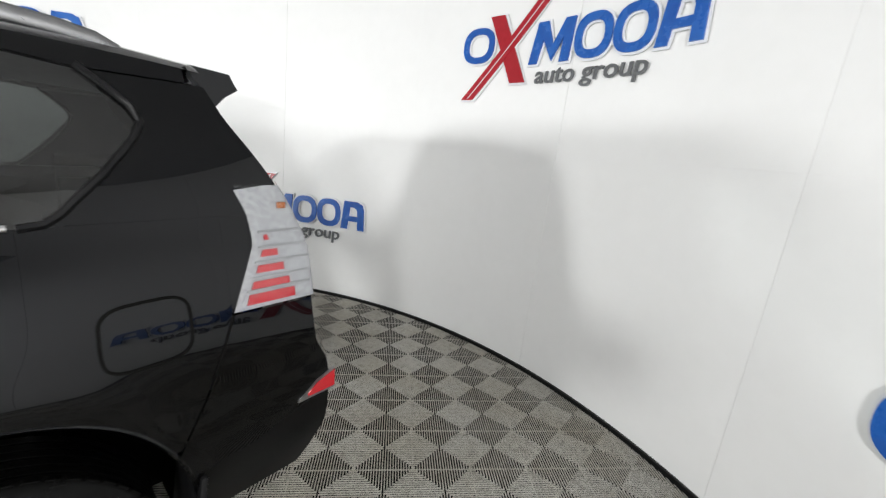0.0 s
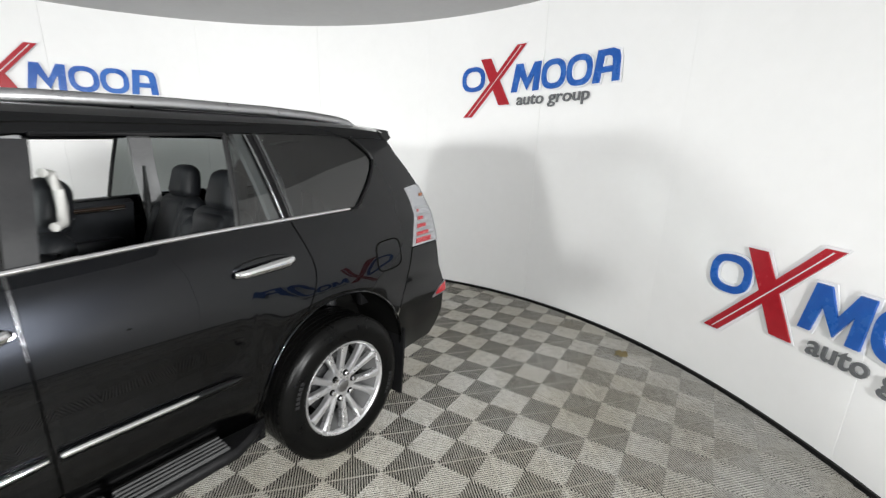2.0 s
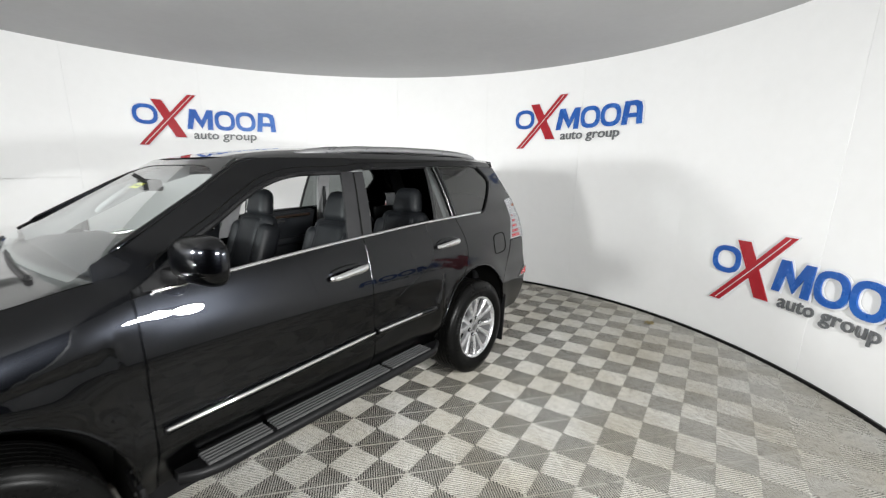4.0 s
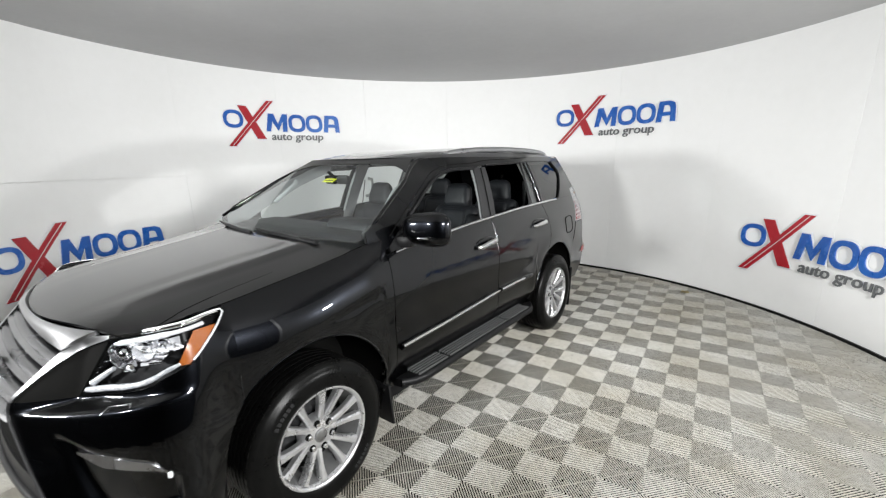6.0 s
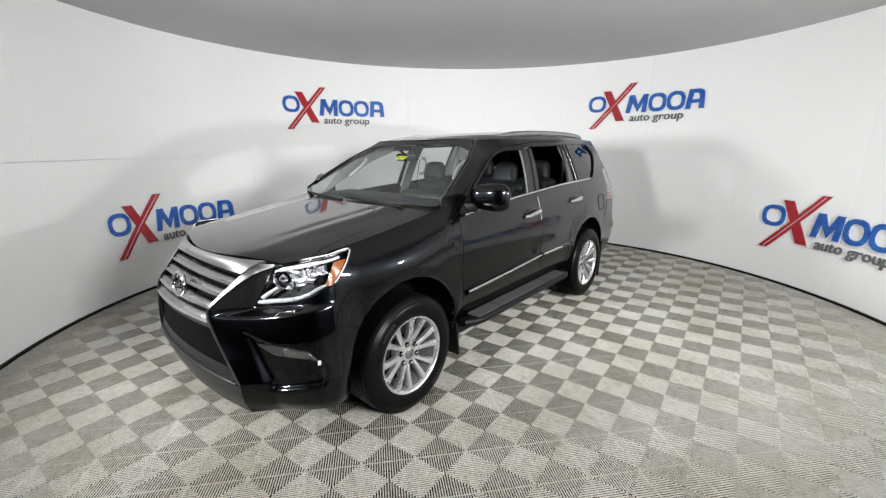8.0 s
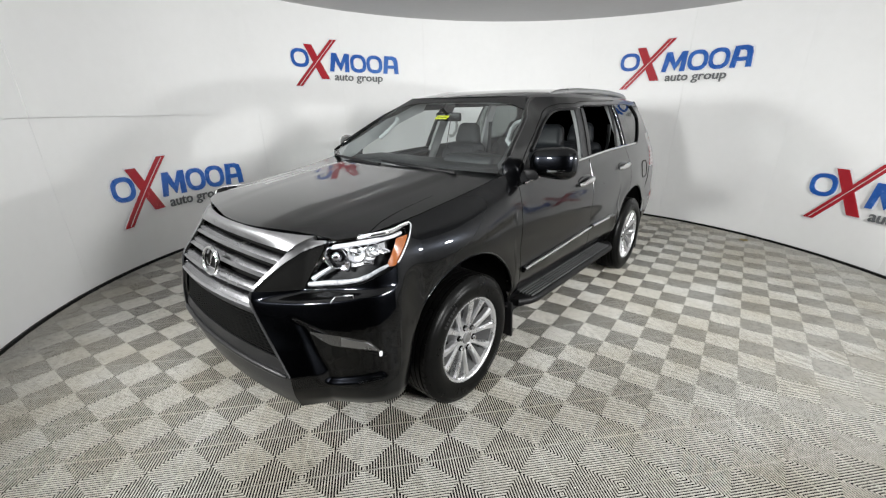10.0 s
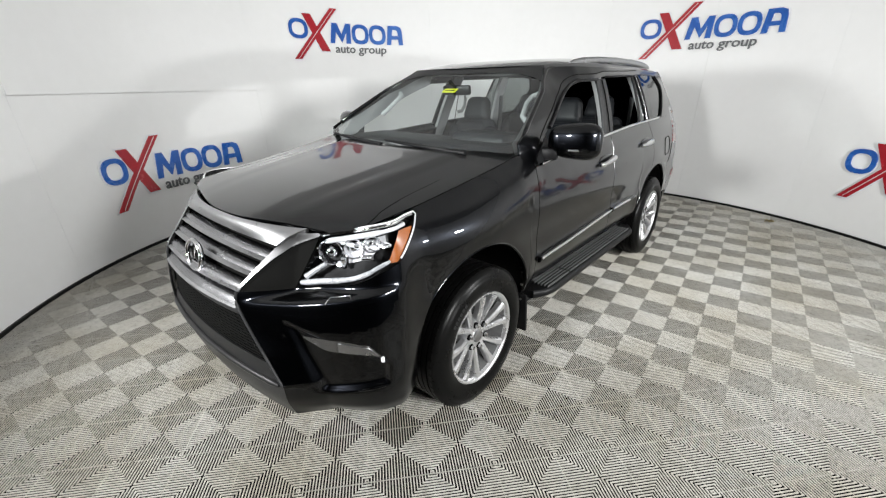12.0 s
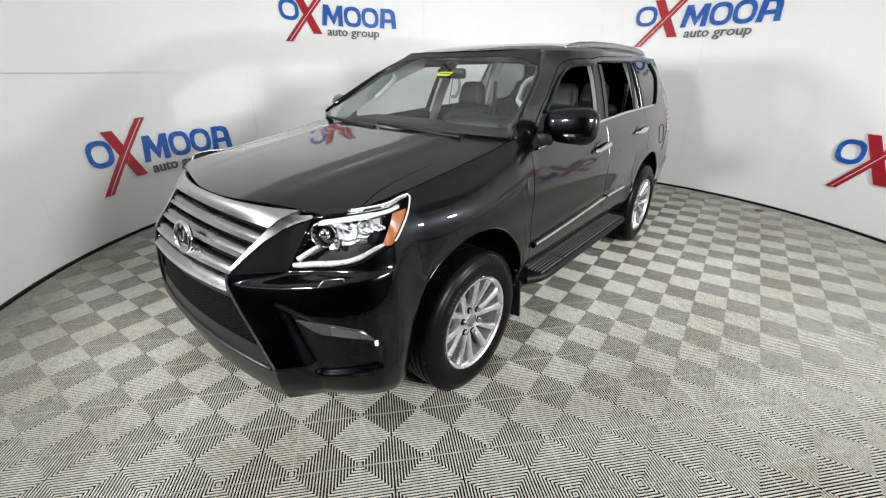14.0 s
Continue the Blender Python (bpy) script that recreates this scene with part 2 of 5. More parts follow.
def panel(name, surf, us, lo, hi, nv, mat, parent, out, side=1, rim=0.014, lift=0.0, label=""):
    """A pressed sheet on surf(u, v) between the curves lo(u) and hi(u), with its edges turned in; side -1 mirrors it."""
    us = np.asarray(us, float)
    grid = np.array([[surf(u, lo(u) + (hi(u) - lo(u)) * k / nv) for k in range(nv + 1)] for u in us], float)
    du = np.gradient(grid, axis=0)
    dv = np.gradient(grid, axis=1)
    nrm = np.cross(du, dv)
    nrm /= np.maximum(np.linalg.norm(nrm, axis=2, keepdims=True), 1e-9)
    flip = (nrm @ np.array(out, float)).mean() < 0
    if flip:
        nrm = -nrm
    grid = grid + nrm * lift
    nu, nw = grid.shape[:2]
    verts = [p for row in grid for p in row]
    faces = [(i * nw + k, (i + 1) * nw + k, (i + 1) * nw + k + 1, i * nw + k + 1) for i in range(nu - 1) for k in range(nw - 1)]
    ring = [(i, 0) for i in range(nu)] + [(nu - 1, k) for k in range(1, nw)] + [(i, nw - 1) for i in range(nu - 2, -1, -1)] + [(0, k) for k in range(nw - 2, 0, -1)]
    if rim:
        b0 = len(verts)
        for i, k in ring:
            verts.append(grid[i, k])
            verts.append(grid[i, k] - nrm[i, k] * rim)
        n = len(ring)
        for j in range(n):
            a, b = b0 + 2 * j, b0 + 2 * ((j + 1) % n)
            faces.append((b, a, a + 1, b + 1))
    if flip:
        faces = [f[::-1] for f in faces]
    if side < 0:
        verts = [(-v[0], v[1], v[2]) for v in verts]
        faces = [f[::-1] for f in faces]
    return link(name, verts, faces, mat, parent, label)


def curve(*pts):
    xs, ys = zip(*pts)
    return lambda t: float(np.interp(t, xs, ys))


def soft(*pts):
    """A smooth curve through the points (monotone cubic)."""
    xs, ys = np.array(pts, float).T
    h, d = np.diff(xs), np.diff(ys) / np.diff(xs)
    m = np.r_[d[0], [0 if a * b <= 0 else 2 * a * b / (a + b) for a, b in zip(d, d[1:])], d[-1]]

    def at(t):
        t = min(max(t, xs[0]), xs[-1])
        i = min(int(np.searchsorted(xs, t, "right")) - 1, len(h) - 1)
        u = (t - xs[i]) / h[i]
        return float((1 + 2 * u) * (1 - u) ** 2 * ys[i] + u * (1 - u) ** 2 * h[i] * m[i] + u * u * (3 - 2 * u) * ys[i + 1] + u * u * (u - 1) * h[i] * m[i + 1])
    return at


def steps(a, b, n):
    return np.linspace(a, b, n + 1)


# the booth ------------------------------------------------------------------
def ring_strip(name, r, z0, z1, az0, az1, mat, parent, thick, n=8, label=""):
    verts, faces = [], []
    for i in range(n + 1):
        az = az0 + (az1 - az0) * i / n
        for rr, z in ((r, z0), (r, z1), (r + thick, z1), (r + thick, z0)):
            verts.append(on_wall(az, rr, z))
    for i in range(n):
        for k in range(4):
            a, b = i * 4 + k, i * 4 + (k + 1) % 4
            faces.append((a, a + 4, b + 4, b))
    faces += [(0, 1, 2, 3), (4 * n + 3, 4 * n + 2, 4 * n + 1, 4 * n)]
    bm = bmesh.new()
    vs = [bm.verts.new(v) for v in verts]
    for f in faces:
        bm.faces.new([vs[i] for i in f])
    return part(name, bm, mat, parent, label, sharp=30)


def disc(name, r, z, thick, mat, n=96):
    bm = bmesh.new()
    bmesh.ops.create_cone(bm, cap_ends=True, segments=n, radius1=r, radius2=r, depth=thick, matrix=Matrix.Translation((ROOM[0], ROOM[1], z)))
    return part(name, bm, mat)


floor = disc("floor", 8.2, -0.0640, 0.10, UNDER)
tagged(floor, "round studio floor of grey ribbed interlocking plastic tiles", "floor", kind="structure")
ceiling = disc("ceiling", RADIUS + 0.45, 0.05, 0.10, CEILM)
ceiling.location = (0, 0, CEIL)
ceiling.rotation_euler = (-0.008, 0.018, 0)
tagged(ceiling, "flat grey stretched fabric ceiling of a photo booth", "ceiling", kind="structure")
wall = ring_strip("wall_round", RADIUS + 0.03, -0.012, CEIL + 0.25, DOOR[1], DOOR[0] + 360, WALLM, None, 0.12, n=96)
tagged(wall, "curved white fabric wall of a round photo booth", "wall", kind="structure")
base = ring_strip("baseboard", RADIUS - 0.018, -0.013, 0.026, DOOR[1], DOOR[0] + 360, PLASTIC, None, 0.04, n=96)
tagged(base, "thin black rubber strip along the foot of the wall", "baseboard", kind="structure")
rng = random.Random(4)
for k in range(16):
    a1 = 43.2 + 20 * k - 60
    a2 = a1 + 20
    a1, a2 = max(a1, DOOR[1]), min(a2, DOOR[0] + 360)
    if a2 - a1 < 1:
        continue
    for row, (z0, z1) in enumerate(((-0.010, 1.5872 if 9 < k < 14 else 1.5898), (1.5925 if 9 < k < 14 else 1.5901, CEIL + 0.2))):
        proud = 0.0015 * (k % 2) + rng.uniform(0, 0.0004) + ({10: 0.003, 11: 0.012, 12: 0.007, 13: 0.007}.get(k, 0) if row else 0)
        gap = 0.016 if k % 2 else 0.006
        ring_strip("panel", RADIUS - proud, z0, z1, a1 + gap, a2 - gap, WALLM, wall, 0.022, n=10)
# unseen space added beyond the entrance; its lack of light is in the colour
lobby = ring_strip("wall_lobby", 7.6, -0.012, 3.2, DOOR[0] - 16, DOOR[1] + 16, UNLITWALL, None, 0.12, n=24)
tagged(lobby, "unseen wall beyond the entrance, coloured dark as unlit space", "wall", kind="structure")
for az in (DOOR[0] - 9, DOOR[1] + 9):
    jamb = boxpart("wall_jamb", on_wall(az, 5.9, 1.6), (3.5, 0.12, 3.3), 0.01, UNLITWALL, None, rot=(0, 0, az))
    tagged(jamb, "unseen side wall of the entrance passage, coloured dark as unlit space", "wall", kind="structure")
roofing = ring_strip("ceiling_lobby", RADIUS + 0.40, 3.24, 3.34, DOOR[0] - 16, DOOR[1] + 16, UNLITWALL, None, 3.4, n=24)
tagged(roofing, "unseen ceiling of the entrance passage, coloured dark as unlit space", "ceiling", kind="structure")


# the car ----------------------------------------------------------------------
car = new("suv")
car.location = (-0.05, 0, 0)
tagged(car, "glossy black full-size SUV with silver alloy wheels and lowered front windows", "car")

WIDTH = soft((0.20, 0.80), (0.30, 0.86), (0.40, 0.895), (0.55, 0.925), (0.80, 0.942), (0.95, 0.938), (1.05, 0.925), (1.15, 0.905), (1.20, 0.892),
             (1.30, 0.855), (1.40, 0.826), (1.50, 0.791), (1.58, 0.760), (1.65, 0.728), (1.75, 0.674), (1.80, 0.635))
HOOD_Z = soft((-2.30, 1.06), (-2.21, 1.098), (-2.10, 1.128), (-1.90, 1.168), (-1.60, 1.210), (-1.30, 1.251), (-1.05, 1.288), (-0.8, 1.315))
HOOD_X = soft((-2.22, 0.46), (-2.158, 0.534), (-2.06, 0.685), (-1.974, 0.772), (-1.80, 0.790), (-1.50, 0.805), (-1.00, 0.825), (-0.8, 0.83))


def hood_z(x, y):
    e = min(abs(x) / HOOD_X(y), 1.15)
    k = min(1.0, max(0.0, (y + 2.2) / 0.5)) * min(1.0, max(0.0, (-1.0 - y) / 0.15))
    ridge = k * (0.008 * math.exp(-((abs(x) - 0.52) / 0.12) ** 2) + 0.012 / (1 + math.exp((abs(x) - 0.46 - 0.06 * (y + 2.2)) / 0.012)) + 0.006 / (1 + math.exp((abs(x) - 0.30 - 0.08 * (y + 2.2)) / 0.012)) - 0.010)
    return HOOD_Z(y) + ridge - np.interp(y, [-2.15, -1.95, -1.7, -1.2], [0.026, 0.020, 0.020, 0.012]) * e ** 5 - 0.006 * e * e


def fender_top(y):
    return hood_z(HOOD_X(y) + 0.012, y)


def side_x(y, z):
    """Half the car's width at y and z."""
    p = WIDTH(z)
    if y > 1.1:
        p -= 0.045 * ((y - 1.1) / 1.1) ** 2
    if y < -1.25:
        p -= 0.21 * ((-1.25 - y) / 1.15) ** 2
    if y < -0.80:
        zt, xe = fender_top(y), HOOD_X(y) + 0.012
        xs = WIDTH(0.90) - (0.21 * ((-1.25 - y) / 1.15) ** 2 if y < -1.25 else 0)
        t = (zt - z) / 0.24
        if t < 1:
            q = xe + (xs - xe) * (1 - (1 - max(t, 0.0)) ** 2.3)
            k = min(1.0, (-0.80 - y) / 0.25)
            p = p + (q - p) * k
    # the doors tuck in over the running board
    k = min(1.0, max(0.0, (y + 1.0) / 0.15)) * min(1.0, max(0.0, (1.25 - y) / 0.15))
    t = min(1.0, max(0.0, (0.57 - z) / 0.15))
    p -= 0.050 * k * t * t * (3 - 2 * t)
    # the cabin narrows towards the screen
    p -= 0.045 * min(1.0, max(0.0, (0.2 - y) / 0.6)) * min(1.0, max(0.0, (z - 1.32) / 0.35))
    p -= 0.06 * min(1.0, max(0.0, (-0.02 - y) / 0.25)) * min(1.0, max(0.0, (z - 1.60) / 0.14))
    # soft swell over the wheels and a crease under the handles
    for wy in (-1.395, 1.42):
        r = math.hypot(y - wy, z - 0.45)
        p += 0.010 * math.exp(-((r - 0.48) / 0.09) ** 2)
    p += 0.003 * math.exp(-((z - (1.035 + 0.012 * y)) / 0.06) ** 2) - 0.010 * math.exp(-((z - 0.80) / 0.09) ** 2)
    return p


def SIDE(y, z):
    return (side_x(y, z), y, z)


BELT = soft((-1.0, 1.19), (-0.86, 1.205), (-0.5, 1.235), (0.0, 1.268), (0.4, 1.288), (0.8, 1.306), (1.2, 1.315), (1.6, 1.3205), (1.75, 1.3215), (2.2, 1.3216))
WINTOP = soft((-0.97, 1.195), (-0.86, 1.235), (-0.66, 1.365), (-0.47, 1.470), (-0.35, 1.543), (-0.235, 1.603), (-0.10, 1.645), (0.0, 1.660),
              (0.27, 1.667), (0.44, 1.685), (1.0, 1.697), (1.27, 1.705), (1.60, 1.705), (1.76, 1.690), (2.1, 1.690))


def shield_edge(y):
    a, b = 1.283 + (y + 1.063) * 0.57, 1.745 - 0.03 * max(0.0, (y - 1.5) / 0.6) ** 2
    return 0.5 * (a + b - math.sqrt((a - b) ** 2 + 0.04 ** 2)) + 0.004


def arch(y, cy, r=0.458, cz=0.447):
    d = r * r - (y - cy) ** 2
    return cz + math.sqrt(d) if d > 0 else -1.0


OUT = (1, 0, 0)
BOTTOM = 0.36
SEAM = curve((0.30, 0.0), (0.88, 0.0), (0.95, 0.040), (1.02, 0.072), (1.074, 0.080), (1.131, 0.073), (1.218, 0.044), (1.30, 0.015), (1.40, 0.015))


def rear_seam(y, z):
    """The side, drawn so that the rear door's back edge leans over the wheel."""
    k = max(0.0, 1 - abs(y - 1.221) / 0.32)
    return SIDE(y + SEAM(z) * k * k * (3 - 2 * k), z)


for s in (1, -1):
    # front fender, doors and rear quarter
    panel("front_fender", SIDE, np.r_[steps(-1.742, -0.95, 40), steps(-0.945, -0.868, 5)], lambda y: max(BOTTOM, arch(y, -1.395)), fender_top, 22, PAINT, car, OUT, s)
    fd = panel("front_door", SIDE, steps(-0.862, 0.296, 30), lambda y: BOTTOM, BELT, 26, PAINT, car, OUT, s, label="black front door with its window wound down")
    rd = panel("rear_door", rear_seam, steps(0.302, 1.218, 34), lambda y: max(BOTTOM, arch(y, 1.43, 0.478)), BELT, 26, PAINT, car, OUT, s, label="black rear door with its window wound down")
    qp = panel("quarter_panel", rear_seam, steps(1.224, 2.015, 40),
               lambda y: max(arch(y, 1.43, 0.465), 0.30) if y < 1.845 else np.interp(y, [1.845, 1.93, 1.985, 2.015], [0.655, 0.80, 0.95, 1.038]), BELT, 24, PAINT, car, OUT, s)
    # pillars and upper frame
    panel("window_frame", SIDE, steps(-0.965, 1.985, 90), lambda y: WINTOP(y), shield_edge, 6, PAINT, car, OUT, s)
    panel("centre_pillar", lambda z, y: SIDE(y, z), steps(1.292, 1.668, 12), curve((1.29, 0.192), (1.66, 0.268)), curve((1.29, 0.380), (1.68, 0.440)), 6, SMOKE, car, OUT, s, lift=-0.004)
    panel("rear_pillar", lambda z, y: SIDE(y, z), steps(1.3220, 1.686, 20),
          curve((1.322, 1.64), (1.34, 1.664), (1.36, 1.686), (1.39, 1.715), (1.44, 1.765), (1.50, 1.815), (1.54, 1.845), (1.572, 1.856), (1.608, 1.840), (1.648, 1.798), (1.69, 1.745)),
          curve((1.322, 2.094), (1.38, 2.071), (1.408, 2.060), (1.413, 2.200), (1.50, 2.146), (1.60, 2.074), (1.69, 2.032)), 8, PAINT, car, OUT, s)
    panel("door_post", lambda z, y: SIDE(y, z), steps(1.328, 1.698, 8), curve((1.31, 1.200), (1.705, 1.134)), curve((1.31, 1.243), (1.705, 1.184)), 3, PLASTIC, car, OUT, s, lift=-0.007)
    # glass
    qfront = curve((1.31, 1.236), (1.705, 1.177))
    qrear = curve((1.318, 1.61), (1.34, 1.664), (1.36, 1.686), (1.39, 1.715), (1.44, 1.765), (1.50, 1.815), (1.54, 1.845), (1.572, 1.856), (1.608, 1.840), (1.648, 1.798), (1.69, 1.745), (1.705, 1.69))
    panel("quarter_glass", lambda z, y: SIDE(y, z), steps(1.320, 1.704, 22), qfront, qrear, 14, TINT, car, OUT, s, rim=0.0, lift=-0.006, label="dark privacy glass")
    panel("vent_glass", lambda z, y: SIDE(y, z), steps(1.312, 1.698, 10), curve((1.31, 0.990), (1.70, 1.045)), curve((1.31, 1.205), (1.70, 1.137)), 5, TINT, car, OUT, s, rim=0.0, lift=-0.012, label="dark privacy glass")
    # bright and dark strips round the windows
    def along(ys, zf, lift=0.004, s=s):
        return [(s * (side_x(y, zf(y)) + lift), y, zf(y)) for y in ys]
    tube("belt_moulding", along(steps(-0.80, 1.585, 40), lambda y: BELT(y) + 0.004), 0.0105, CHROME, car, "thin chrome moulding", seg=8, flat=1.0)
    tube("quarter_moulding", [(s * (side_x(y, z) + 0.003), y, z) for y, z in ((1.60, 1.322), (1.645, 1.328), (1.672, 1.346), (1.715, 1.39), (1.765, 1.44), (1.815, 1.50), (1.845, 1.54), (1.858, 1.572), (1.842, 1.608), (1.800, 1.648), (1.745, 1.694))], 0.010, PLASTIC, car, seg=6)
    # highlight on the quarter window rim, put in as a short chrome tube
    tube("quarter_glint", [(s * (side_x(y, z) + 0.006), y, z) for y, z in ((1.853, 1.590), (1.838, 1.614), (1.760, 1.684))], 0.004, CHROME, car, seg=6)
    for yt, yb, m, w in ((1.045, 0.990, GREYBLACK, 0.011), (1.135, 1.203, GUNMETAL, 0.005), (1.178, 1.238, PLASTIC, 0.009), (1.190, 1.247, SATIN, 0.0025)):
        tube("window_post", [(s * (side_x(yb + (yt - yb) * k, 1.318 + 0.376 * k) + 0.001), yb + (yt - yb) * k, 1.318 + 0.376 * k) for k in steps(0, 1, 5)], w, m, car, seg=8)
    tube("window_channel", along(steps(-0.60, 0.26, 16), lambda y: WINTOP(y) - 0.004), 0.013, PLASTIC, car, seg=6)
    tube("window_channel", along(steps(0.44, 1.04, 8), lambda y: WINTOP(y) - 0.004), 0.009, PLASTIC, car, seg=6)
    tube("frame_gap", along(steps(-0.80, 1.22, 36), lambda y: WINTOP(y) + 0.034, 0.0), 0.0032, DARK, car, seg=6)
    tube("pillar_seam", [(s * (side_x(y, z) + 0.001), y, z) for y, z in ((0.300, 1.298), (0.315, 1.42), (0.338, 1.55), (0.360, 1.66))], 0.004, DARK, car, seg=6)
    # lower door mouldings with a bright strip
    for door, y0, y1 in ((fd, -0.835, 0.287), (rd, 0.312, 0.885)):
        mz = lambda y: 0.655 + 0.045 * min(1.0, (y + 0.84) / 1.1) + 0.004 * math.sin(y * 3)
        tube("body_moulding", along(steps(y0, y1, 14), mz, 0.004), [0.020] * 14 + [0.012], PAINT, door, "black side moulding", seg=8)
        y2 = y1 if door is fd else 0.715
        tube("bright_strip", along(steps(y0 + 0.004, y2 - 0.004, 12), lambda y: mz(y) + 0.008, 0.020), [0.0120] * 12 + [0.007], CHROME, door, "bright chrome strip", seg=8)
    # handles
    for door, y0, y1, z0, z1 in ((fd, 0.005, 0.268, 1.098, 1.122), (rd, 0.925, 1.185, 1.135, 1.150)):
        ym, zm = (y0 + y1) / 2, (z0 + z1) / 2
        bm = bmesh.new()
        bmesh.ops.create_uvsphere(bm, u_segments=20, v_segments=10, radius=1.0)
        bmesh.ops.transform(bm, matrix=Matrix.Translation((s * (side_x(ym, zm) - 0.004), ym + 0.01, zm)) @ Matrix.Diagonal((0.010, 0.150, 0.046, 1)), verts=bm.verts)
        part("handle_cup", bm, PAINT, door)
        ys = steps(y0, y1, 8)
        tube("handle", [(s * (side_x(y, z0 + (z1 - z0) * k / 8) + (0.030 if 0 < k < 8 else 0.012)), y, z0 + (z1 - z0) * k / 8) for k, y in enumerate(ys)],
             [0.010, 0.014, 0.015, 0.016, 0.017, 0.018, 0.019, 0.019, 0.015], CHROME, door, "polished chrome handle", seg=12, flat=1.3)
    # fuel flap on the left side
    if s > 0:
        bm = bmesh.new()
        bmesh.ops.create_uvsphere(bm, u_segments=8, v_segments=6, radius=0.006, matrix=Matrix.Translation((side_x(0.548, 1.042) - 0.002, 0.548, 1.042)) @ Matrix.Diagonal((0.5, 1.6, 0.8, 1)))
        part("paint_chip", bm, DARK, rd)
        loop = []
        for k in range(32):
            a = 2 * math.pi * k / 32
            c, q = math.cos(a), math.sin(a)
            c, q = math.copysign(abs(c) ** 0.5, c), math.copysign(abs(q) ** 0.5, q)
            y, z = 1.806 + 0.100 * c, 1.042 + 0.084 * q + 0.004 * c
            loop.append((side_x(y, z) + 0.0005, y, z))
        tube("fuel_flap_gap", loop, 0.0045, DARK, qp, seg=6, close=True)
    # arch lips, liners, flaps
    for cy, r in ((-1.395, 0.458), (1.43, 0.465)):
        pts = []
        for a in steps(-8 if cy < 0 else -2, 188 if cy > 0 else 178, 36):
            y, z = cy + r * math.cos(radians(a)), 0.447 + r * math.sin(radians(a))
            if z > 0.36:
                pts.append((s * (side_x(y, max(z, 0.4)) - 0.004), y, z))
        tube("arch_lip", pts, 0.007, PAINT, car, seg=6)
        verts, faces = [], []
        angs = steps(-20, 200, 30)
        for a in angs:
            for x in (0.90, 0.52):
                rr = r + 0.004
                y, z = cy + rr * math.cos(radians(a)), 0.447 + rr * math.sin(radians(a))
                verts.append((s * min(x, side_x(y, max(z, 0.4)) - 0.012), y, z))
        for i in range(len(angs) - 1):
            faces.append((2 * i, 2 * i + 1, 2 * i + 3, 2 * i + 2))
        link("wheel_liner", verts, faces, DARK, car)
        link("liner_wall", [(s * 0.53, cy + 0.5 * math.cos(radians(a)), 0.447 + 0.48 * math.sin(radians(a))) for a in steps(-20, 200, 20)], [tuple(range(21))], DARK, car, smooth=False)
    boxpart("mud_flap", (s * 0.80, 1.885, 0.335), (0.25, 0.02, 0.43), 0.006, PLASTIC, car, rot=(-7, 0, 0))
    boxpart("mud_flap", (s * 0.84, -0.925, 0.32), (0.19, 0.02, 0.26), 0.006, PLASTIC, car, rot=(5, 0, 0))
    for z in (0.42, 0.52, 0.60):
        boxpart("rivet", (s * 0.90, -0.952, z), (0.014, 0.006, 0.014), 0.003, SATIN, car)
    # sill and running board
    panel("sill", lambda y, z: (0.815 + 0.10 * (z - 0.26), y, z), steps(-0.90, 1.02, 8), lambda y: 0.27, lambda y: 0.385, 3, PLASTIC, car, OUT, s)
    rb = panel("running_board", lambda y, x: (x, y, 0.405 + 0.012 * math.sin(max(0.0, (x - 0.86)) * 18)), steps(-0.80, 0.965, 24), lambda y: 0.80,
               lambda y: np.interp(y, [-0.80, -0.70, 0.84, 0.965], [0.90, 0.968, 0.968, 0.88]), 6, PLASTIC, car, (0, 0, 1), s, rim=0.05, label="black ribbed running board")
    for k in range(6):
        x = 0.832 + 0.0235 * k
        for y0, y1 in ((-0.70, -0.40), (-0.375, 0.40), (0.425, 0.80)):
            boxpart("tread_rib", (s * x, (y0 + y1) / 2, 0.4215), (0.0110, y1 - y0, 0.016), 0.003, RIBGREY, rb, seg=1)
    tube("board_edge", [(s * np.interp(y, [-0.80, -0.70, 0.84, 0.965], [0.90, 0.968, 0.968, 0.88]), y, 0.39) for y in steps(-0.80, 0.965, 24)], 0.016, PLASTIC, rb, "satin black rolled edge", seg=8, flat=1.6)
    # mirror
    mz = 1.335
    bm = bmesh.new()
    bmesh.ops.create_uvsphere(bm, u_segments=28, v_segments=18, radius=1.0)
    for v in bm.verts:
        x, y, z = v.co
        x = math.copysign(abs(x) ** 0.62, x)
        z = math.copysign(abs(z) ** 0.62, z)
        v.co = (s * (1.014 + 0.146 * x), -0.655 + 0.075 * y * (1 if y < 0 else 0.5) + 0.03 * x, mz + 0.098 * z * (1 + 0.1 * x))
    shell = part("mirror_shell", bm, PAINT, car, sharp=80)
    tube("mirror_indicator", [(s * (1.00 + 0.135 * k), -0.735 + 0.075 * k * k, mz - 0.045 + 0.006 * k) for k in steps(0.05, 1.03, 10)], [0.008] * 5 + [0.011] * 6, LENS, shell, "clear indicator lens", seg=8, flat=1.3)
    tube("mirror_indicator_bar", [(s * (1.00 + 0.130 * k), -0.727 + 0.072 * k * k, mz - 0.045 + 0.006 * k) for k in steps(0.08, 1.0, 10)], 0.007, CHROME, shell, seg=8)
    boxpart("mirror_glass", (s * 1.01, -0.612, mz + 0.004), (0.21, 0.006, 0.145), 0.003, CHROME, shell)
    boxpart("mirror_foot", (s * 0.885, -0.70, 1.262), (0.10, 0.10, 0.07), 0.018, PLASTIC, car, rot=(0, 0, s * 20))
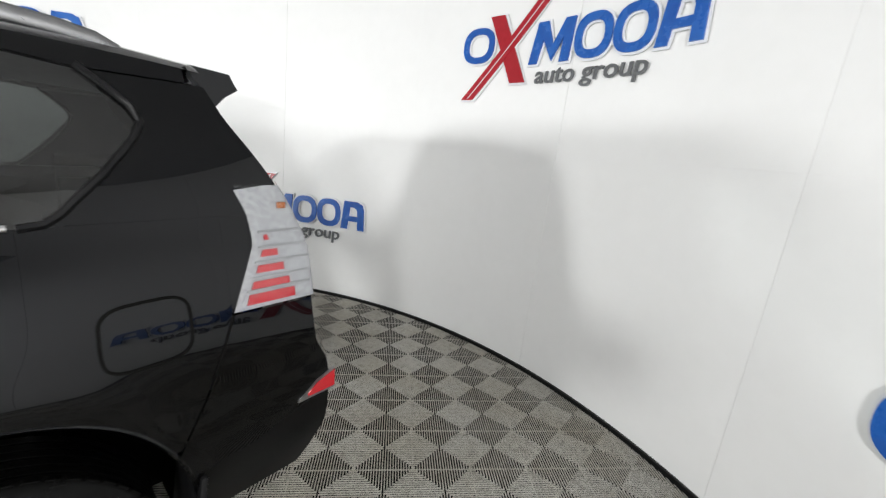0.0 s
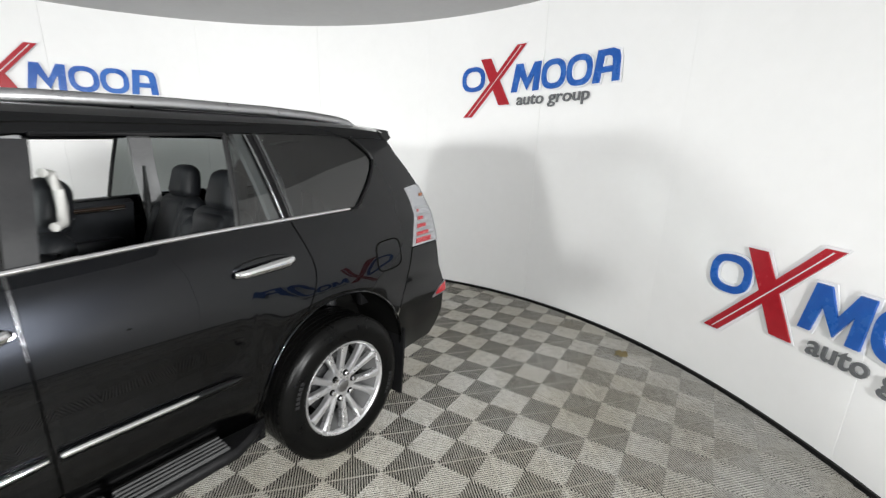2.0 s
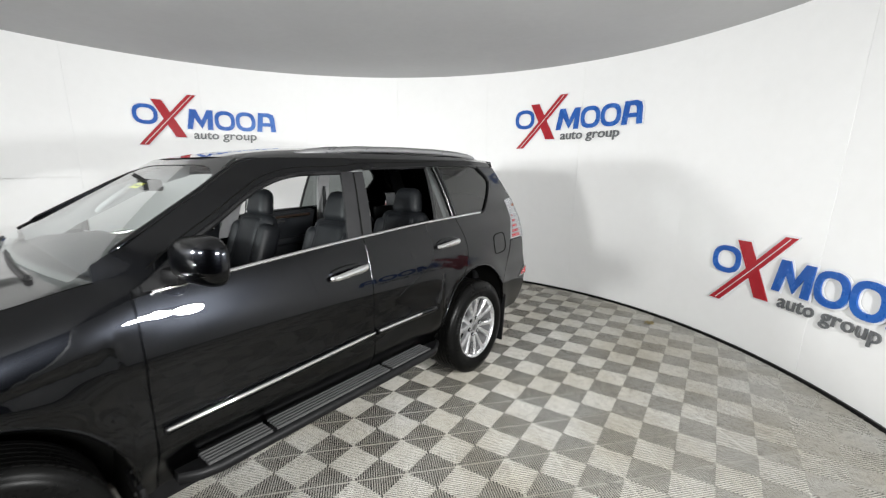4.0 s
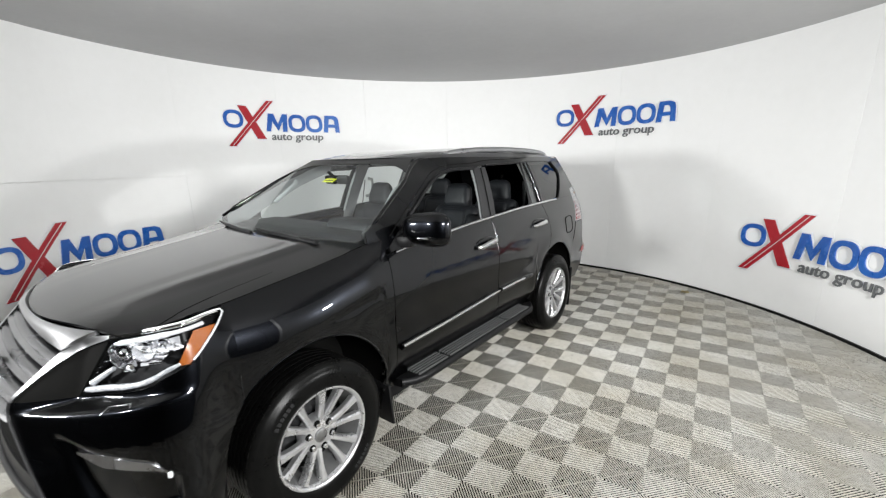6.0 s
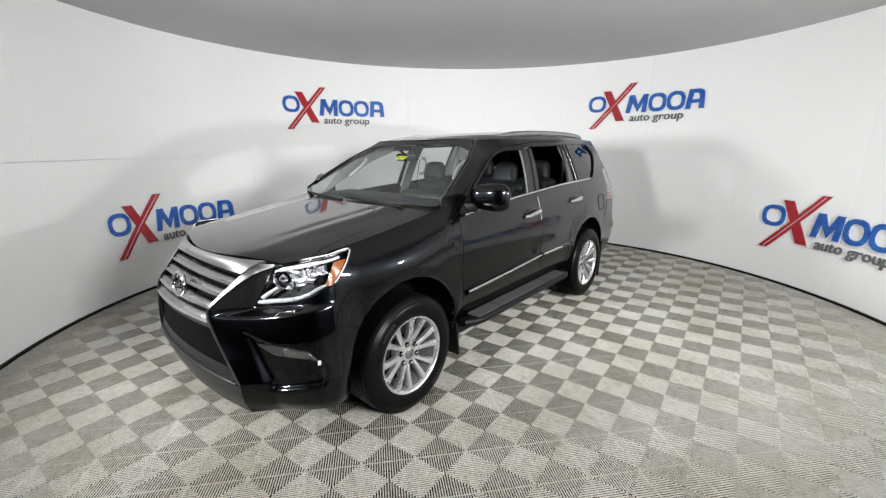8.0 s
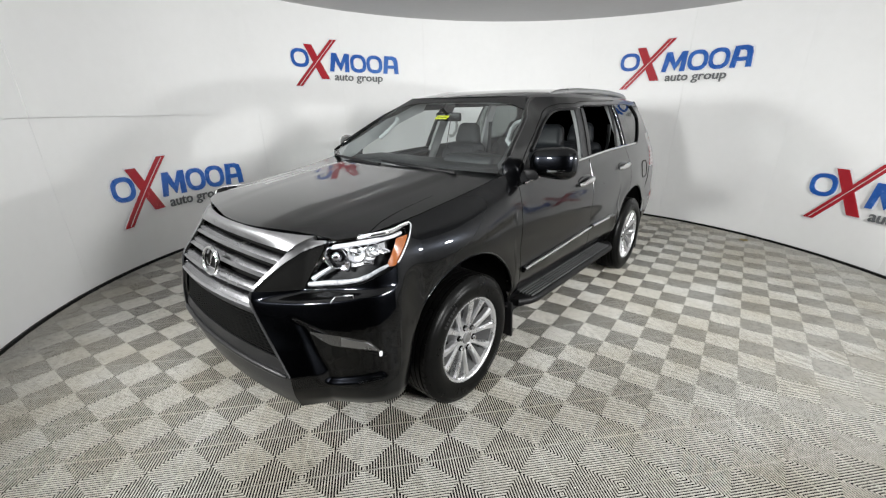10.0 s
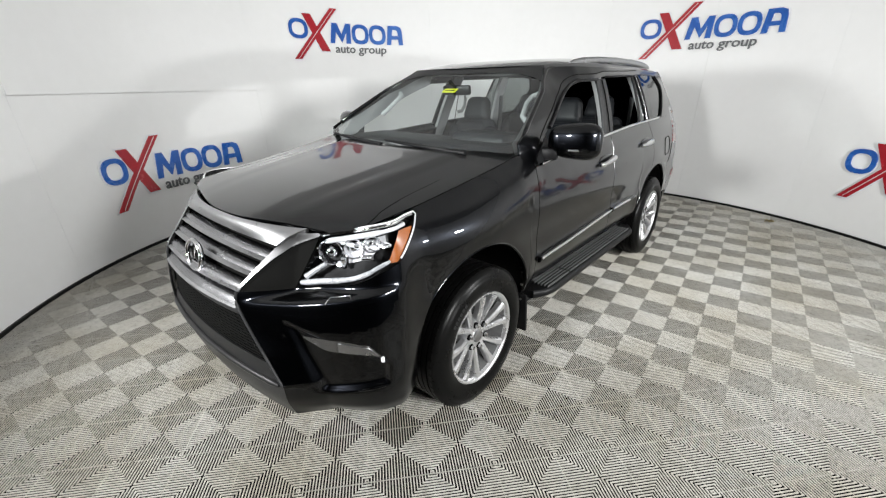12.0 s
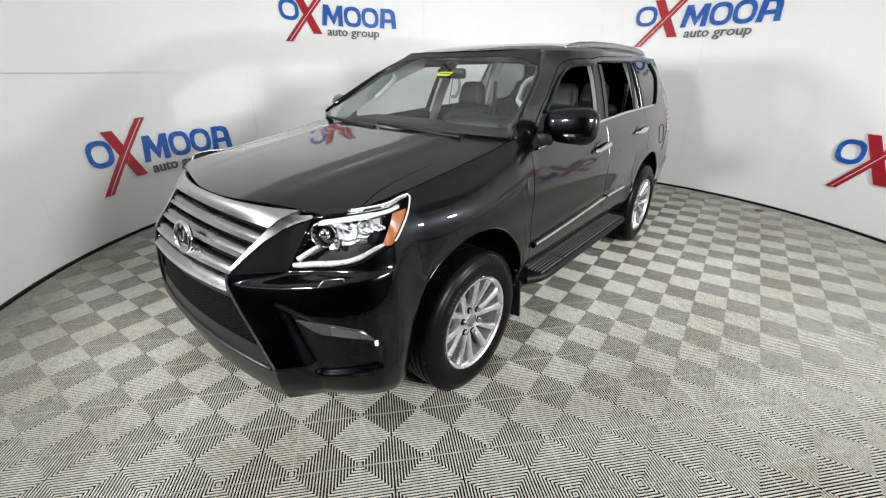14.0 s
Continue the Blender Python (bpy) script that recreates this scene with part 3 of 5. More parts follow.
    panel("mirror_sail", SIDE, steps(-0.83, -0.66, 5), lambda y: BELT(y) + 0.01, lambda y: WINTOP(y) - 0.004, 3, PLASTIC, car, OUT, s, lift=0.002)
    # roof rail
    rail = [(s * np.interp(y, [0.05, 0.3, 1.5, 1.84], [0.600, 0.606, 0.608, 0.600]), y, z - 0.026) for y, z in
            ((0.05, 1.790), (0.12, 1.803), (0.25, 1.817), (0.5, 1.831), (0.9, 1.838), (1.3, 1.835), (1.55, 1.825), (1.72, 1.811), (1.80, 1.798), (1.85, 1.780))]
    tube("roof_rail", rail, [0.009, 0.013, 0.014, 0.014, 0.014, 0.014, 0.014, 0.014, 0.013, 0.009], SATIN, car, "satin silver roof rail", seg=10, flat=1.7)
    tube("screen_pillar", [(s * (side_x(y, shield_edge(y)) - 0.006), y, shield_edge(y) - 0.002) for y in steps(-0.90, -0.18, 24)], [0.006] + [0.013] * 22 + [0.010, 0.006], PAINT, car, seg=10)
    # reflection along the door edge, put in as a thin metal-coloured line
    tube("edge_reflection", [(s * side_x(0.2985, z), 0.2985, z) for z in steps(1.03, 1.24, 6)], 0.0020, GUNMETAL, fd, "bright line for the reflection on the door edge", seg=6)
    # inner linings
    panel("pillar_trim", lambda y, z: SIDE(y - (1.7 - z) * 0.17, z), steps(0.30, 0.43, 4), lambda y: BELT(y) - 0.16, lambda y: 1.72, 8, TRIM_GREY, car, OUT, s, lift=-0.055, rim=-0.03, label="grey inner pillar trim")
    panel("pillar_trim", lambda y, z: SIDE(y + (1.5 - z) * 0.16, z), steps(1.13, 1.25, 4), lambda y: BELT(y) - 0.16, lambda y: 1.72, 8, TRIM_GREY, car, OUT, s, lift=-0.055, rim=-0.03, label="grey inner pillar trim")
    panel("screen_pillar_trim", SIDE, steps(-0.95, -0.05, 20), lambda y: WINTOP(y) + 0.005, lambda y: shield_edge(y) - 0.004, 3, TRIM_GREY, car, OUT, s, lift=-0.05, rim=0.0, label="grey inner pillar trim")
    panel("door_trim", SIDE, steps(-0.84, 0.20, 12), lambda y: 0.45, lambda y: BELT(y) - 0.004, 10, LEATHER, fd, OUT, s, lift=-0.075, rim=-0.06, label="black padded door lining")
    panel("door_trim", SIDE, steps(0.40, 1.10, 10), lambda y: 0.75, lambda y: BELT(y) - 0.004, 8, LEATHER, rd, OUT, s, lift=-0.075, rim=-0.06, label="black padded door lining")
    for y0, y1 in ((-0.80, 0.16), (0.42, 1.05)):
        tube("door_inlay", [(s * (side_x(y, BELT(y) - 0.06) - 0.078), y, BELT(y) - 0.055) for y in steps(y0, y1, 8)], 0.014, WOOD, car, "glossy dark wood inlay", seg=8)
        tube("inlay_edge", [(s * (side_x(y, BELT(y) - 0.08) - 0.084), y, BELT(y) - 0.072) for y in steps(y0, y1, 8)], 0.007, CHROME, car, seg=6)
        ym = y0 + (y1 - y0) * 0.50
        tube("inner_handle", [(s * (side_x(y, BELT(y) - 0.10) - 0.094), y, BELT(y) - 0.098) for y in steps(ym - 0.07, ym + 0.05, 6)], [0.010, 0.016, 0.017, 0.015, 0.012, 0.010, 0.008], SATIN, car, "satin inner door handle", seg=8)
        boxpart("door_armrest", (s * 0.80, (y0 + y1) / 2 + 0.05, 1.02), (0.09, (y1 - y0) * 0.75, 0.07), 0.025, LEATHER, car)

# hood -------------------------------------------------------------------------
verts, faces = [], []
ys, n = steps(-2.205, -1.06, 40), 36
for y in ys:
    for k in range(n + 1):
        t = -1 + 2 * k / n
        yy = y + (0.135 * abs(t) ** 2.4 * max(0.0, (-1.75 - y) / 0.455) if y < -1.75 else 0.0) + 0.10 * t * t * max(0.0, (y + 1.4) / 0.34)
        x = t * (HOOD_X(yy) + 0.006)
        verts.append((x, yy, hood_z(x, yy)))
w = n + 1
faces = [(i * w + k, i * w + k + 1, (i + 1) * w + k + 1, (i + 1) * w + k) for i in range(len(ys) - 1) for k in range(n)]
hood_n = len(verts)
edge = [i * w for i in range(len(ys))] + [(len(ys) - 1) * w + k for k in range(1, w)] + [i * w + n for i in range(len(ys) - 2, -1, -1)] + list(range(n - 1, 0, -1))
for i in edge:
    v = verts[i]
    verts += [v, (v[0] * 0.995, v[1] + 0.003, v[2] - 0.012)]
for j in range(len(edge)):
    a, b = hood_n + 2 * j, hood_n + 2 * ((j + 1) % len(edge))
    faces.append((a, b, b + 1, a + 1))
for s in (1, -1):
    gap_x = soft((-1.975, 0.773), (-1.92, 0.757), (-1.864, 0.735), (-1.77, 0.716), (-1.667, 0.702), (-1.45, 0.698))
    tube("hood_gap", [(s * gap_x(y), y, hood_z(gap_x(y), y) - 0.0012) for y in steps(-1.975, -1.45, 24)], [0.0030] * 12 + [0.0022] * 13, DARK, car, seg=6)
link("hood", verts, faces, PAINT, car, "wide glossy black hood with low ridges")
panel("cowl", lambda x, y: (x, y + 0.10 * (x / 0.75) ** 2, 1.268 + 0.03 * (y + 1.08)), steps(-0.76, 0.76, 12), lambda x: -1.10, lambda x: -0.93, 2, PLASTIC, car, (0, 0, 1))


# roof, windshield -----------------------------------------------------------------
ROOF_Z = soft((-0.36, 1.738), (-0.28, 1.757), (-0.12, 1.788), (0.12, 1.813), (0.60, 1.832), (1.20, 1.828), (1.70, 1.808), (2.05, 1.775))
verts, faces = [], []
ys = steps(-0.265, 2.03, 44)
for y in ys:
    for k in range(n + 1):
        t = -1 + 2 * k / n
        yy = y - 0.05 * (1 - t * t) * max(0.0, (0.4 - y) / 0.665)
        ze = shield_edge(max(y, -0.265))
        xe = side_x(y, ze) - 0.001
        verts.append((t * xe, yy, ze + (ROOF_Z(yy) - ze) * (1 - abs(t) ** 4.2) ** 0.75))
faces = [(i * w + k, i * w + k + 1, (i + 1) * w + k + 1, (i + 1) * w + k) for i in range(len(ys) - 1) for k in range(n)]
link("roof", verts, faces, PAINT, car)
link("headliner", [(v[0] * 0.97, v[1], v[2] - 0.035) for v in verts], faces, TRIM_GREY, car, "grey cloth headliner")


def SHIELD(x, z):
    y = (z - 1.283) / 0.57 - 1.063
    return (x, y - 0.046 + 0.046 * (x / 0.68) ** 2, z + 0.004)


def shield_half(z):
    y = (z - 1.283) / 0.57 - 1.063
    return side_x(max(y, -0.96), max(z, WINTOP(max(y, -0.96)))) - 0.010


panel("windshield", lambda z, t: SHIELD(t * shield_half(z), z), steps(1.290, 1.737, 14), lambda z: -1.0, lambda z: 1.0, 24, GLASS, car, (0, -1, 0.6), rim=0.0, label="clear curved windshield")
panel("shield_band", lambda t, z: SHIELD(t * shield_half(z), z), steps(-1, 1, 40), lambda t: 1.702 - 0.06 * abs(t) ** 6, lambda t: 1.742, 4, PAINT, car, (0, -1, 0.6), rim=0.0, lift=0.003)
boxpart("price_sticker", (0.012, -0.556, 1.598), (0.120, 0.003, 0.05), 0.001, YELLOW, car, "bright yellow paper sticker", rot=(-62, 0, 0), seg=1)
boxpart("sticker_text", (0.012, -0.5585, 1.5985), (0.085, 0.002, 0.010), 0.0004, DARK, car, "dark line of unreadable print", rot=(-62, 0, 0), seg=1)
for x0, x1 in ((-0.72, -0.08), (-0.10, 0.58)):
    pts = [(x0 + (x1 - x0) * k, SHIELD(x0 + (x1 - x0) * k, 1.285 + 0.026 * (1 - k))[1] - 0.030, 1.284 + 0.022 * (1 - k)) for k in steps(0, 1, 8)]
    tube("wiper", pts, [0.006, 0.008, 0.010, 0.011, 0.012, 0.012, 0.012, 0.012, 0.014], PLASTIC, car, "black wiper arm and blade", seg=6)

# front -----------------------------------------------------------------------------
PLAN = np.array([(0, -2.415), (0.2, -2.41), (0.4, -2.375), (0.55, -2.31), (0.66, -2.25), (0.78, -2.165), (0.86, -2.09), (0.907, -2.02), (0.932, -1.93), (0.942, -1.80), (0.945, -1.62)])
ARC = np.r_[0, np.cumsum(np.hypot(*np.diff(PLAN, axis=0).T))]
PX, PY = soft(*zip(ARC, PLAN[:, 0])), soft(*zip(ARC, PLAN[:, 1]))
BACK = soft((0.2, 0.16), (0.28, 0.08), (0.35, 0.03), (0.5, 0.0), (0.7, 0.0), (0.83, 0.02), (0.95, 0.055), (1.05, 0.095), (1.15, 0.14))
# the proud rim of the spindle grille: half width and y by height
RIM_X = curve((0.28, 0.575), (0.40, 0.600), (0.485, 0.611), (0.62, 0.535), (0.75, 0.440), (0.818, 0.398), (0.87, 0.400), (0.95, 0.435), (1.03, 0.475), (1.075, 0.505))
RIM_Y = soft((0.28, -2.28), (0.40, -2.325), (0.485, -2.337), (0.60, -2.352), (0.75, -2.366), (0.82, -2.370), (0.87, -2.358), (0.95, -2.285), (1.03, -2.205), (1.075, -2.165))


def sharp_step(t):
    return 1 / (1 + math.exp(-min(60.0, max(-60.0, t))))


def PLAIN(s, z):
    """The nose without the grille rim: s metres round it from the middle, at height z."""
    dx, dy = PX(s + 0.01) - PX(max(s - 0.01, 0)), PY(s + 0.01) - PY(max(s - 0.01, 0))
    k = math.hypot(dx, dy)
    nx, ny = dy / k, -dx / k
    o = BACK(z) * min(1.0, max(0.25, 1 - (s - 0.75) / 0.9))
    # shelf under the headlamp
    fade = min(1.0, max(0.0, (s - 0.40) / 0.23)) ** 1.4 * max(0.0, min(1.0, (1.15 - s) / 0.4))
    o += 0.075 * fade * sharp_step((z - 0.842 - 0.10 * (s - 0.60)) / 0.004)
    # hollow round the fog lamp
    low, high = 0.440 + 0.10 * max(0.0, s - 0.80), 0.722 - 0.43 * (s - 0.696)
    o += 0.030 * sharp_step((s - 0.645 - (0.705 - z) * 0.42) / 0.007) * sharp_step((1.035 - s) / 0.006) * sharp_step((z - low) / 0.005) * sharp_step((high - z) / 0.005)
    x, y = PX(s) - nx * o, PY(s) - ny * o
    k = min(1.0, max(0.0, (s - 1.10) / 0.24))
    k = k * k * (3 - 2 * k)
    if k > 0:
        x += (side_x(y, z) - x) * k
    return (x, y, z)


RIMS = {}


def rim_at(z):
    """Where the rim stands on the nose, and how far it is proud there."""
    k = round(z, 4)
    if k not in RIMS:
        q = RIM_X(k)
        for _ in range(30):
            q += (RIM_X(k) - PLAIN(q, k)[0]) * 0.8
        RIMS[k] = (q, RIM_Y(k) - PLAIN(q, k)[1])
    return RIMS[k]


def GRILLE(z):
    return rim_at(z)[0]


def FRONT(s, z):
    """The nose: s metres round it from the middle, at height z."""
    g, s = (1 if s >= 0 else -1), abs(s)
    q, proud = rim_at(z)
    if s < q:
        t = s / q
        return (g * RIM_X(z) * t, RIM_Y(z) - np.interp(z, [0.45, 0.75, 0.95], [0.060, 0.040, 0.020]) * (1 - t * t), z)
    x, y, _ = PLAIN(s, z)
    wide = np.interp(z, [0.70, 0.84], [0.13, 0.20])
    return (g * x, y + proud * max(0.0, 1 - (s - q) / wide), z)


def nose_end(z):
    """Where the bumper stops at the wheel opening or the fender."""
    y = -1.7432
    if z < 0.747:
        d = 0.458 ** 2 - (z - 0.447) ** 2
        y = -1.395 - math.sqrt(max(d, 0.0)) if z > 0.447 else -1.853
    s = 1.0
    for _ in range(40):
        s += (y - FRONT(s, z)[1]) * 0.5
    return s


ENDS = {}


def bump_end(z):
    k = round(z, 3)
    if k not in ENDS:
        ENDS[k] = nose_end(k)
    return ENDS[k]


LAMP_END = 1.314
LAMP_LO = soft((0.632, 0.866), (0.75, 0.878), (0.92, 0.906), (1.05, 0.953), (1.10, 0.970), (1.146, 0.989), (1.21, 1.040), (1.27, 1.090), (1.316, 1.136))
LAMP_HI = soft((0.632, 0.876), (0.68, 0.965), (0.74, 1.078), (0.85, 1.105), (0.986, 1.127), (1.08, 1.138), (1.15, 1.144), (1.24, 1.147), (1.316, 1.145))
NOSE = (0, -1, 0)
for s in (1, -1):
    outv = (0.4, -1, 0)
    bump = panel("front_bumper", lambda z, a: FRONT(GRILLE(z) + (bump_end(z) - GRILLE(z)) * a, z), np.r_[steps(0.285, 0.80, 56), steps(0.806, 0.866, 16)],
                 lambda z: 0.0, lambda z: 1.0, 72, PAINT, car, outv, s)
    # body paint here; the dark it mirrors is put in as matte black
    panel("bumper_cheek", lambda z, a: FRONT(GRILLE(z) + (np.interp(z, [0.868, 0.96, 1.066], [0.630, 0.680, 0.738]) - GRILLE(z)) * a, z), steps(0.8662, 1.064, 24),
          lambda z: 0.0, lambda z: 1.0, 14, DARK, car, outv, s)
    panel("bumper_shoulder", lambda q, z: FRONT(q, z), steps(0.632, 1.316, 52), lambda q: 0.8662, lambda q: max(0.8668, LAMP_LO(q) - 0.003), 12, PAINT, car, outv, s)
    # headlamp: dark bowl, chrome surround, projectors, lower light bar, amber corner, clear cover
    lamp = panel("headlamp", FRONT, steps(0.634, LAMP_END, 36), LAMP_LO, LAMP_HI, 8, CLEAR, car, outv, s, rim=0.0, label="clear headlamp with chrome inner parts")
    panel("bowl", FRONT, steps(0.634, LAMP_END, 32), LAMP_LO, LAMP_HI, 6, PLASTIC, lamp, outv, s, rim=-0.06, lift=-0.065)
    panel("bright_inner", FRONT, steps(0.86, 1.10, 14), lambda q: LAMP_LO(q) + 0.085, lambda q: LAMP_HI(q) - 0.050, 5, LAMPSILVER, lamp, outv, s, rim=0.0, lift=-0.050)
    def inside(q, z, depth, s=s):
        x, y, zz = FRONT(q, z)
        a = Vector((x, y, 0)) - Vector((0.45, -1.75, 0))
        a.normalize()
        return (s * (x - a.x * depth), y - a.y * depth, zz)
    tube("chrome_brow", [inside(q, LAMP_HI(q) - 0.010, 0.006) for q in steps(0.755, 1.285, 20)], [0.006] * 6 + [0.009] * 12 + [0.006] * 3, CHROME, lamp, seg=8)
    tube("chrome_brow", [inside(q, LAMP_HI(q) - 0.034 - 0.010 * (1.26 - q), 0.014) for q in steps(0.765, 1.215, 18)], [0.008] + [0.012] * 12 + [0.009] * 6, LAMPSILVER, lamp, seg=8)
    tube("light_bar", [inside(q, LAMP_LO(q) + 0.019, 0.010) for q in steps(0.650, 1.10, 14)], [0.010] + [0.013] * 6 + [0.011] * 4 + [0.009] * 3 + [0.006], LEDBAR, lamp, "white daytime light bar", seg=8)
    tube("light_bar_leg", [inside(q, z, 0.012) for q, z in ((0.672, 0.910), (0.715, 0.936), (0.770, 0.966))], [0.013, 0.011, 0.009], LEDBAR, lamp, seg=8)
    for q, z in ((0.672, 0.945), (0.690, 0.965), (0.712, 0.985), (0.700, 0.930), (0.725, 1.020)):
        boxpart("facet", inside(q, z, 0.020), (0.016, 0.008, 0.006), 0.002, GUNMETAL, lamp, rot=(30, 0, s * 50), seg=1)
    for q, z, r in ((0.785, 1.004, 0.052), (0.915, 1.030, 0.040), (1.030, 1.052, 0.032)):
        c = Vector(inside(q, z, 0.050))
        d = (Vector(inside(q, z, 0.0)) - c).normalized()
        rot = d.to_track_quat("Z", "Y").to_matrix().to_4x4()
        bm = bmesh.new()
        bmesh.ops.create_cone(bm, cap_ends=False, segments=24, radius1=r * 0.72, radius2=r, depth=0.04, matrix=Matrix.Translation(c) @ rot)
        part("reflector", bm, GUNMETAL if q < 0.85 else LAMPSILVER, lamp, "bright reflector")
        tube("reflector_ring", [c + rot @ Vector((r * 1.03 * math.cos(k * 0.2618), r * 1.03 * math.sin(k * 0.2618), 0.021)) for k in range(24)], 0.0035, CHROME, lamp, seg=6, close=True)
        bm = bmesh.new()
        bmesh.ops.create_uvsphere(bm, u_segments=20, v_segments=12, radius=r * 0.50, matrix=Matrix.Translation(c) @ rot)
        part("projector", bm, CHROME, lamp)
    tube("lens_edge", [inside(q, z, 0.004) for q, z in [(q, LAMP_HI(q) - 0.003) for q in steps(0.95, 1.300, 10)] + [(q, LAMP_LO(q) + 0.004) for q in steps(1.308, 1.15, 10)]], 0.0040, WHITEPL, lamp, seg=6)
    for k in range(64):
        q = 0.84 + 0.27 * ((k * 0.618) % 1)
        z = LAMP_LO(q) + 0.075 + (LAMP_HI(q) - LAMP_LO(q) - 0.125) * ((k * 0.383) % 1)
        boxpart("facet", inside(q, z, 0.016 + 0.02 * ((k * 0.41) % 1)), (0.020 + 0.012 * ((k * 0.29) % 1), 0.012, 0.011), 0.003, LAMPSILVER if k % 3 else CHROME, lamp, rot=(20 + 50 * ((k * 0.73) % 1), 30 * ((k * 0.27) % 1), s * (30 + 30 * ((k * 0.51) % 1))), seg=1)
    for q, z, w0, h0 in ((0.86, 0.975, 0.02, 0.050), (0.99, 1.000, 0.05, 0.014)):
        c = inside(q, z, 0.030)
        boxpart("bezel", c, (w0, 0.03, h0), 0.006, CHROME, lamp, rot=(15, 0, s * 48))
    panel("amber_corner", lambda z, q: FRONT(q, z), steps(0.984, 1.100, 8), curve((0.984, 1.086), (1.100, 1.178)), curve((0.984, 1.138), (1.100, 1.268)), 4, AMBER, lamp, outv, s, rim=0.0, lift=-0.012, label="amber corner reflector")
    # fender between the lamp and the hood
    def brow(q, a):
        q = float(q)
        p = FRONT(q, LAMP_HI(q) + 0.001)
        y = max(min(p[1], -1.7425), -2.205)
        t = min(1.0, max(0.0, (y + 2.204) / 0.135) ** (1 / 2.4))
        hx = t * (HOOD_X(y) + 0.009)
        hz = hood_z(hx, y) - 0.003
        x, z = p[0] + (hx - p[0]) * a, p[2] + (hz - p[2]) * a
        k = min(1.0, max(0.0, (q - 1.02) / 0.22))
        k = k * k * (3 - 2 * k)
        return (x + (side_x(y, z) - x) * k, y, z)
    panel("fender_brow", brow, steps(0.93, 1.315, 32), lambda q: 0.0, lambda q: 1.0, 8, PAINT, car, (0.3, 0, 1), s, rim=0.0)
    # fog lamp
    def outer(q, z):
        return tuple(np.array(PLAIN(q, 0.745)) * (1, 1, 0) + (0, 0, z))
    fog_hi = curve((0.70, 0.710), (0.865, 0.689), (0.965, 0.663), (1.01, 0.606))
    fog_lo = curve((0.70, 0.703), (0.785, 0.648), (0.88, 0.632), (0.98, 0.616), (1.01, 0.598))
    panel("fog_lamp", outer, steps(0.70, 1.01, 16), fog_lo, fog_hi, 4, GUNMETAL, bump, outv, s, rim=0.02, lift=0.004, label="slim silver fog lamp blade")
    panel("fog_lens", outer, steps(0.84, 0.995, 8), lambda q: fog_lo(q) + 0.006, lambda q: fog_hi(q) - 0.010, 3, SATIN, bump, outv, s, rim=0.004, lift=0.008, label="pale fog lamp lens")
    boxpart("fog_bulb", tuple(np.array(outer(1.012, 0.592)) * (s, 1, 1)), (0.016, 0.016, 0.026), 0.004, WHITEPL, bump, rot=(0, 0, s * 50))
    tube("pocket_edge", [tuple(np.array(PLAIN(q, 0.432 + 0.10 * (q - 0.80))) * (s, 1, 1) + (0.002 * s, -0.003, 0)) for q in steps(0.90, 1.03, 6)], [0.002, 0.004, 0.005, 0.005, 0.005, 0.004, 0.002], PAINT, bump, seg=6)
    tube("washer_cap", [tuple(np.array(FRONT(q, z)) * (s, 1, 1) + (0, -0.003, 0)) for q, z in ((0.80, 0.846), (0.815, 0.862), (0.90, 0.872), (0.905, 0.866))], 0.0025, SATIN, bump, seg=6)
    # grille frame edges
    edge_at = lambda z: tuple(np.array((RIM_X(z), RIM_Y(z), z)) * (s, 1, 1) + (0, -0.003, 0))
    tube("grille_edge", [edge_at(z) for z in steps(0.49, 0.868, 14)], 0.006, SMOKE, car, "dark grille edge", seg=8)
    # bright wing from the waist up to the lamp
    panel("grille_wing", lambda z, q: FRONT(q, z), steps(0.868, 1.084, 24), lambda z: GRILLE(z) + np.interp(z, [1.03, 1.084], [0.0005, 0.046]), lambda z: GRILLE(z) + np.interp(z, [0.868, 0.93, 0.99, 1.03, 1.055, 1.072, 1.084], [0.012, 0.022, 0.036, 0.060, 0.110, 0.150, 0.140]), 8, SATIN, car, NOSE, s, rim=0.012, lift=0.007, label="satin silver grille wing")

grille = panel("grille", lambda z, t: FRONT(t * GRILLE(z), z), steps(0.487, 1.06, 24), lambda z: -0.995, lambda z: 0.995, 24, DARK, car, NOSE, rim=0.0, lift=-0.050, label="spindle-shaped grille with silver bars")


def bar(name, z, t, mat, thick, lift=0.0, parent=grille, drop=0.0):
    """A bar across the grille: t half its height, thick its depth."""
    wz = GRILLE(z) - 0.004
    bm_pts = steps(-wz, wz, 24)
    verts, faces = [], []
    for q in bm_pts:
        x, y, _ = FRONT(q, z)
        sag = drop * (1 - (q / wz) ** 2)
        for dy, dz in ((-lift + 0.006, t), (-lift - thick * 0.35, t * 0.55), (-lift - thick * 0.8, -t * 0.35), (-lift - thick, -t * 0.7), (-lift - thick * 0.75, -t), (0.035, -t * 0.9), (0.035, t * 0.9)):
            verts.append((x, y + dy + 0.018, z + dz + sag))
    k = 7
    for i in range(len(bm_pts) - 1):
        for j in range(k):
            faces.append((i * k + j, i * k + (j + 1) % k, (i + 1) * k + (j + 1) % k, (i + 1) * k + j))
    faces += [tuple(range(k))[::-1], tuple((len(bm_pts) - 1) * k + j for j in range(k))]
    bm = bmesh.new()
    vs = [bm.verts.new(v) for v in verts]
    for f in faces:
        bm.faces.new([vs[i] for i in f])
    part(name, bm, mat, parent, sharp=50)


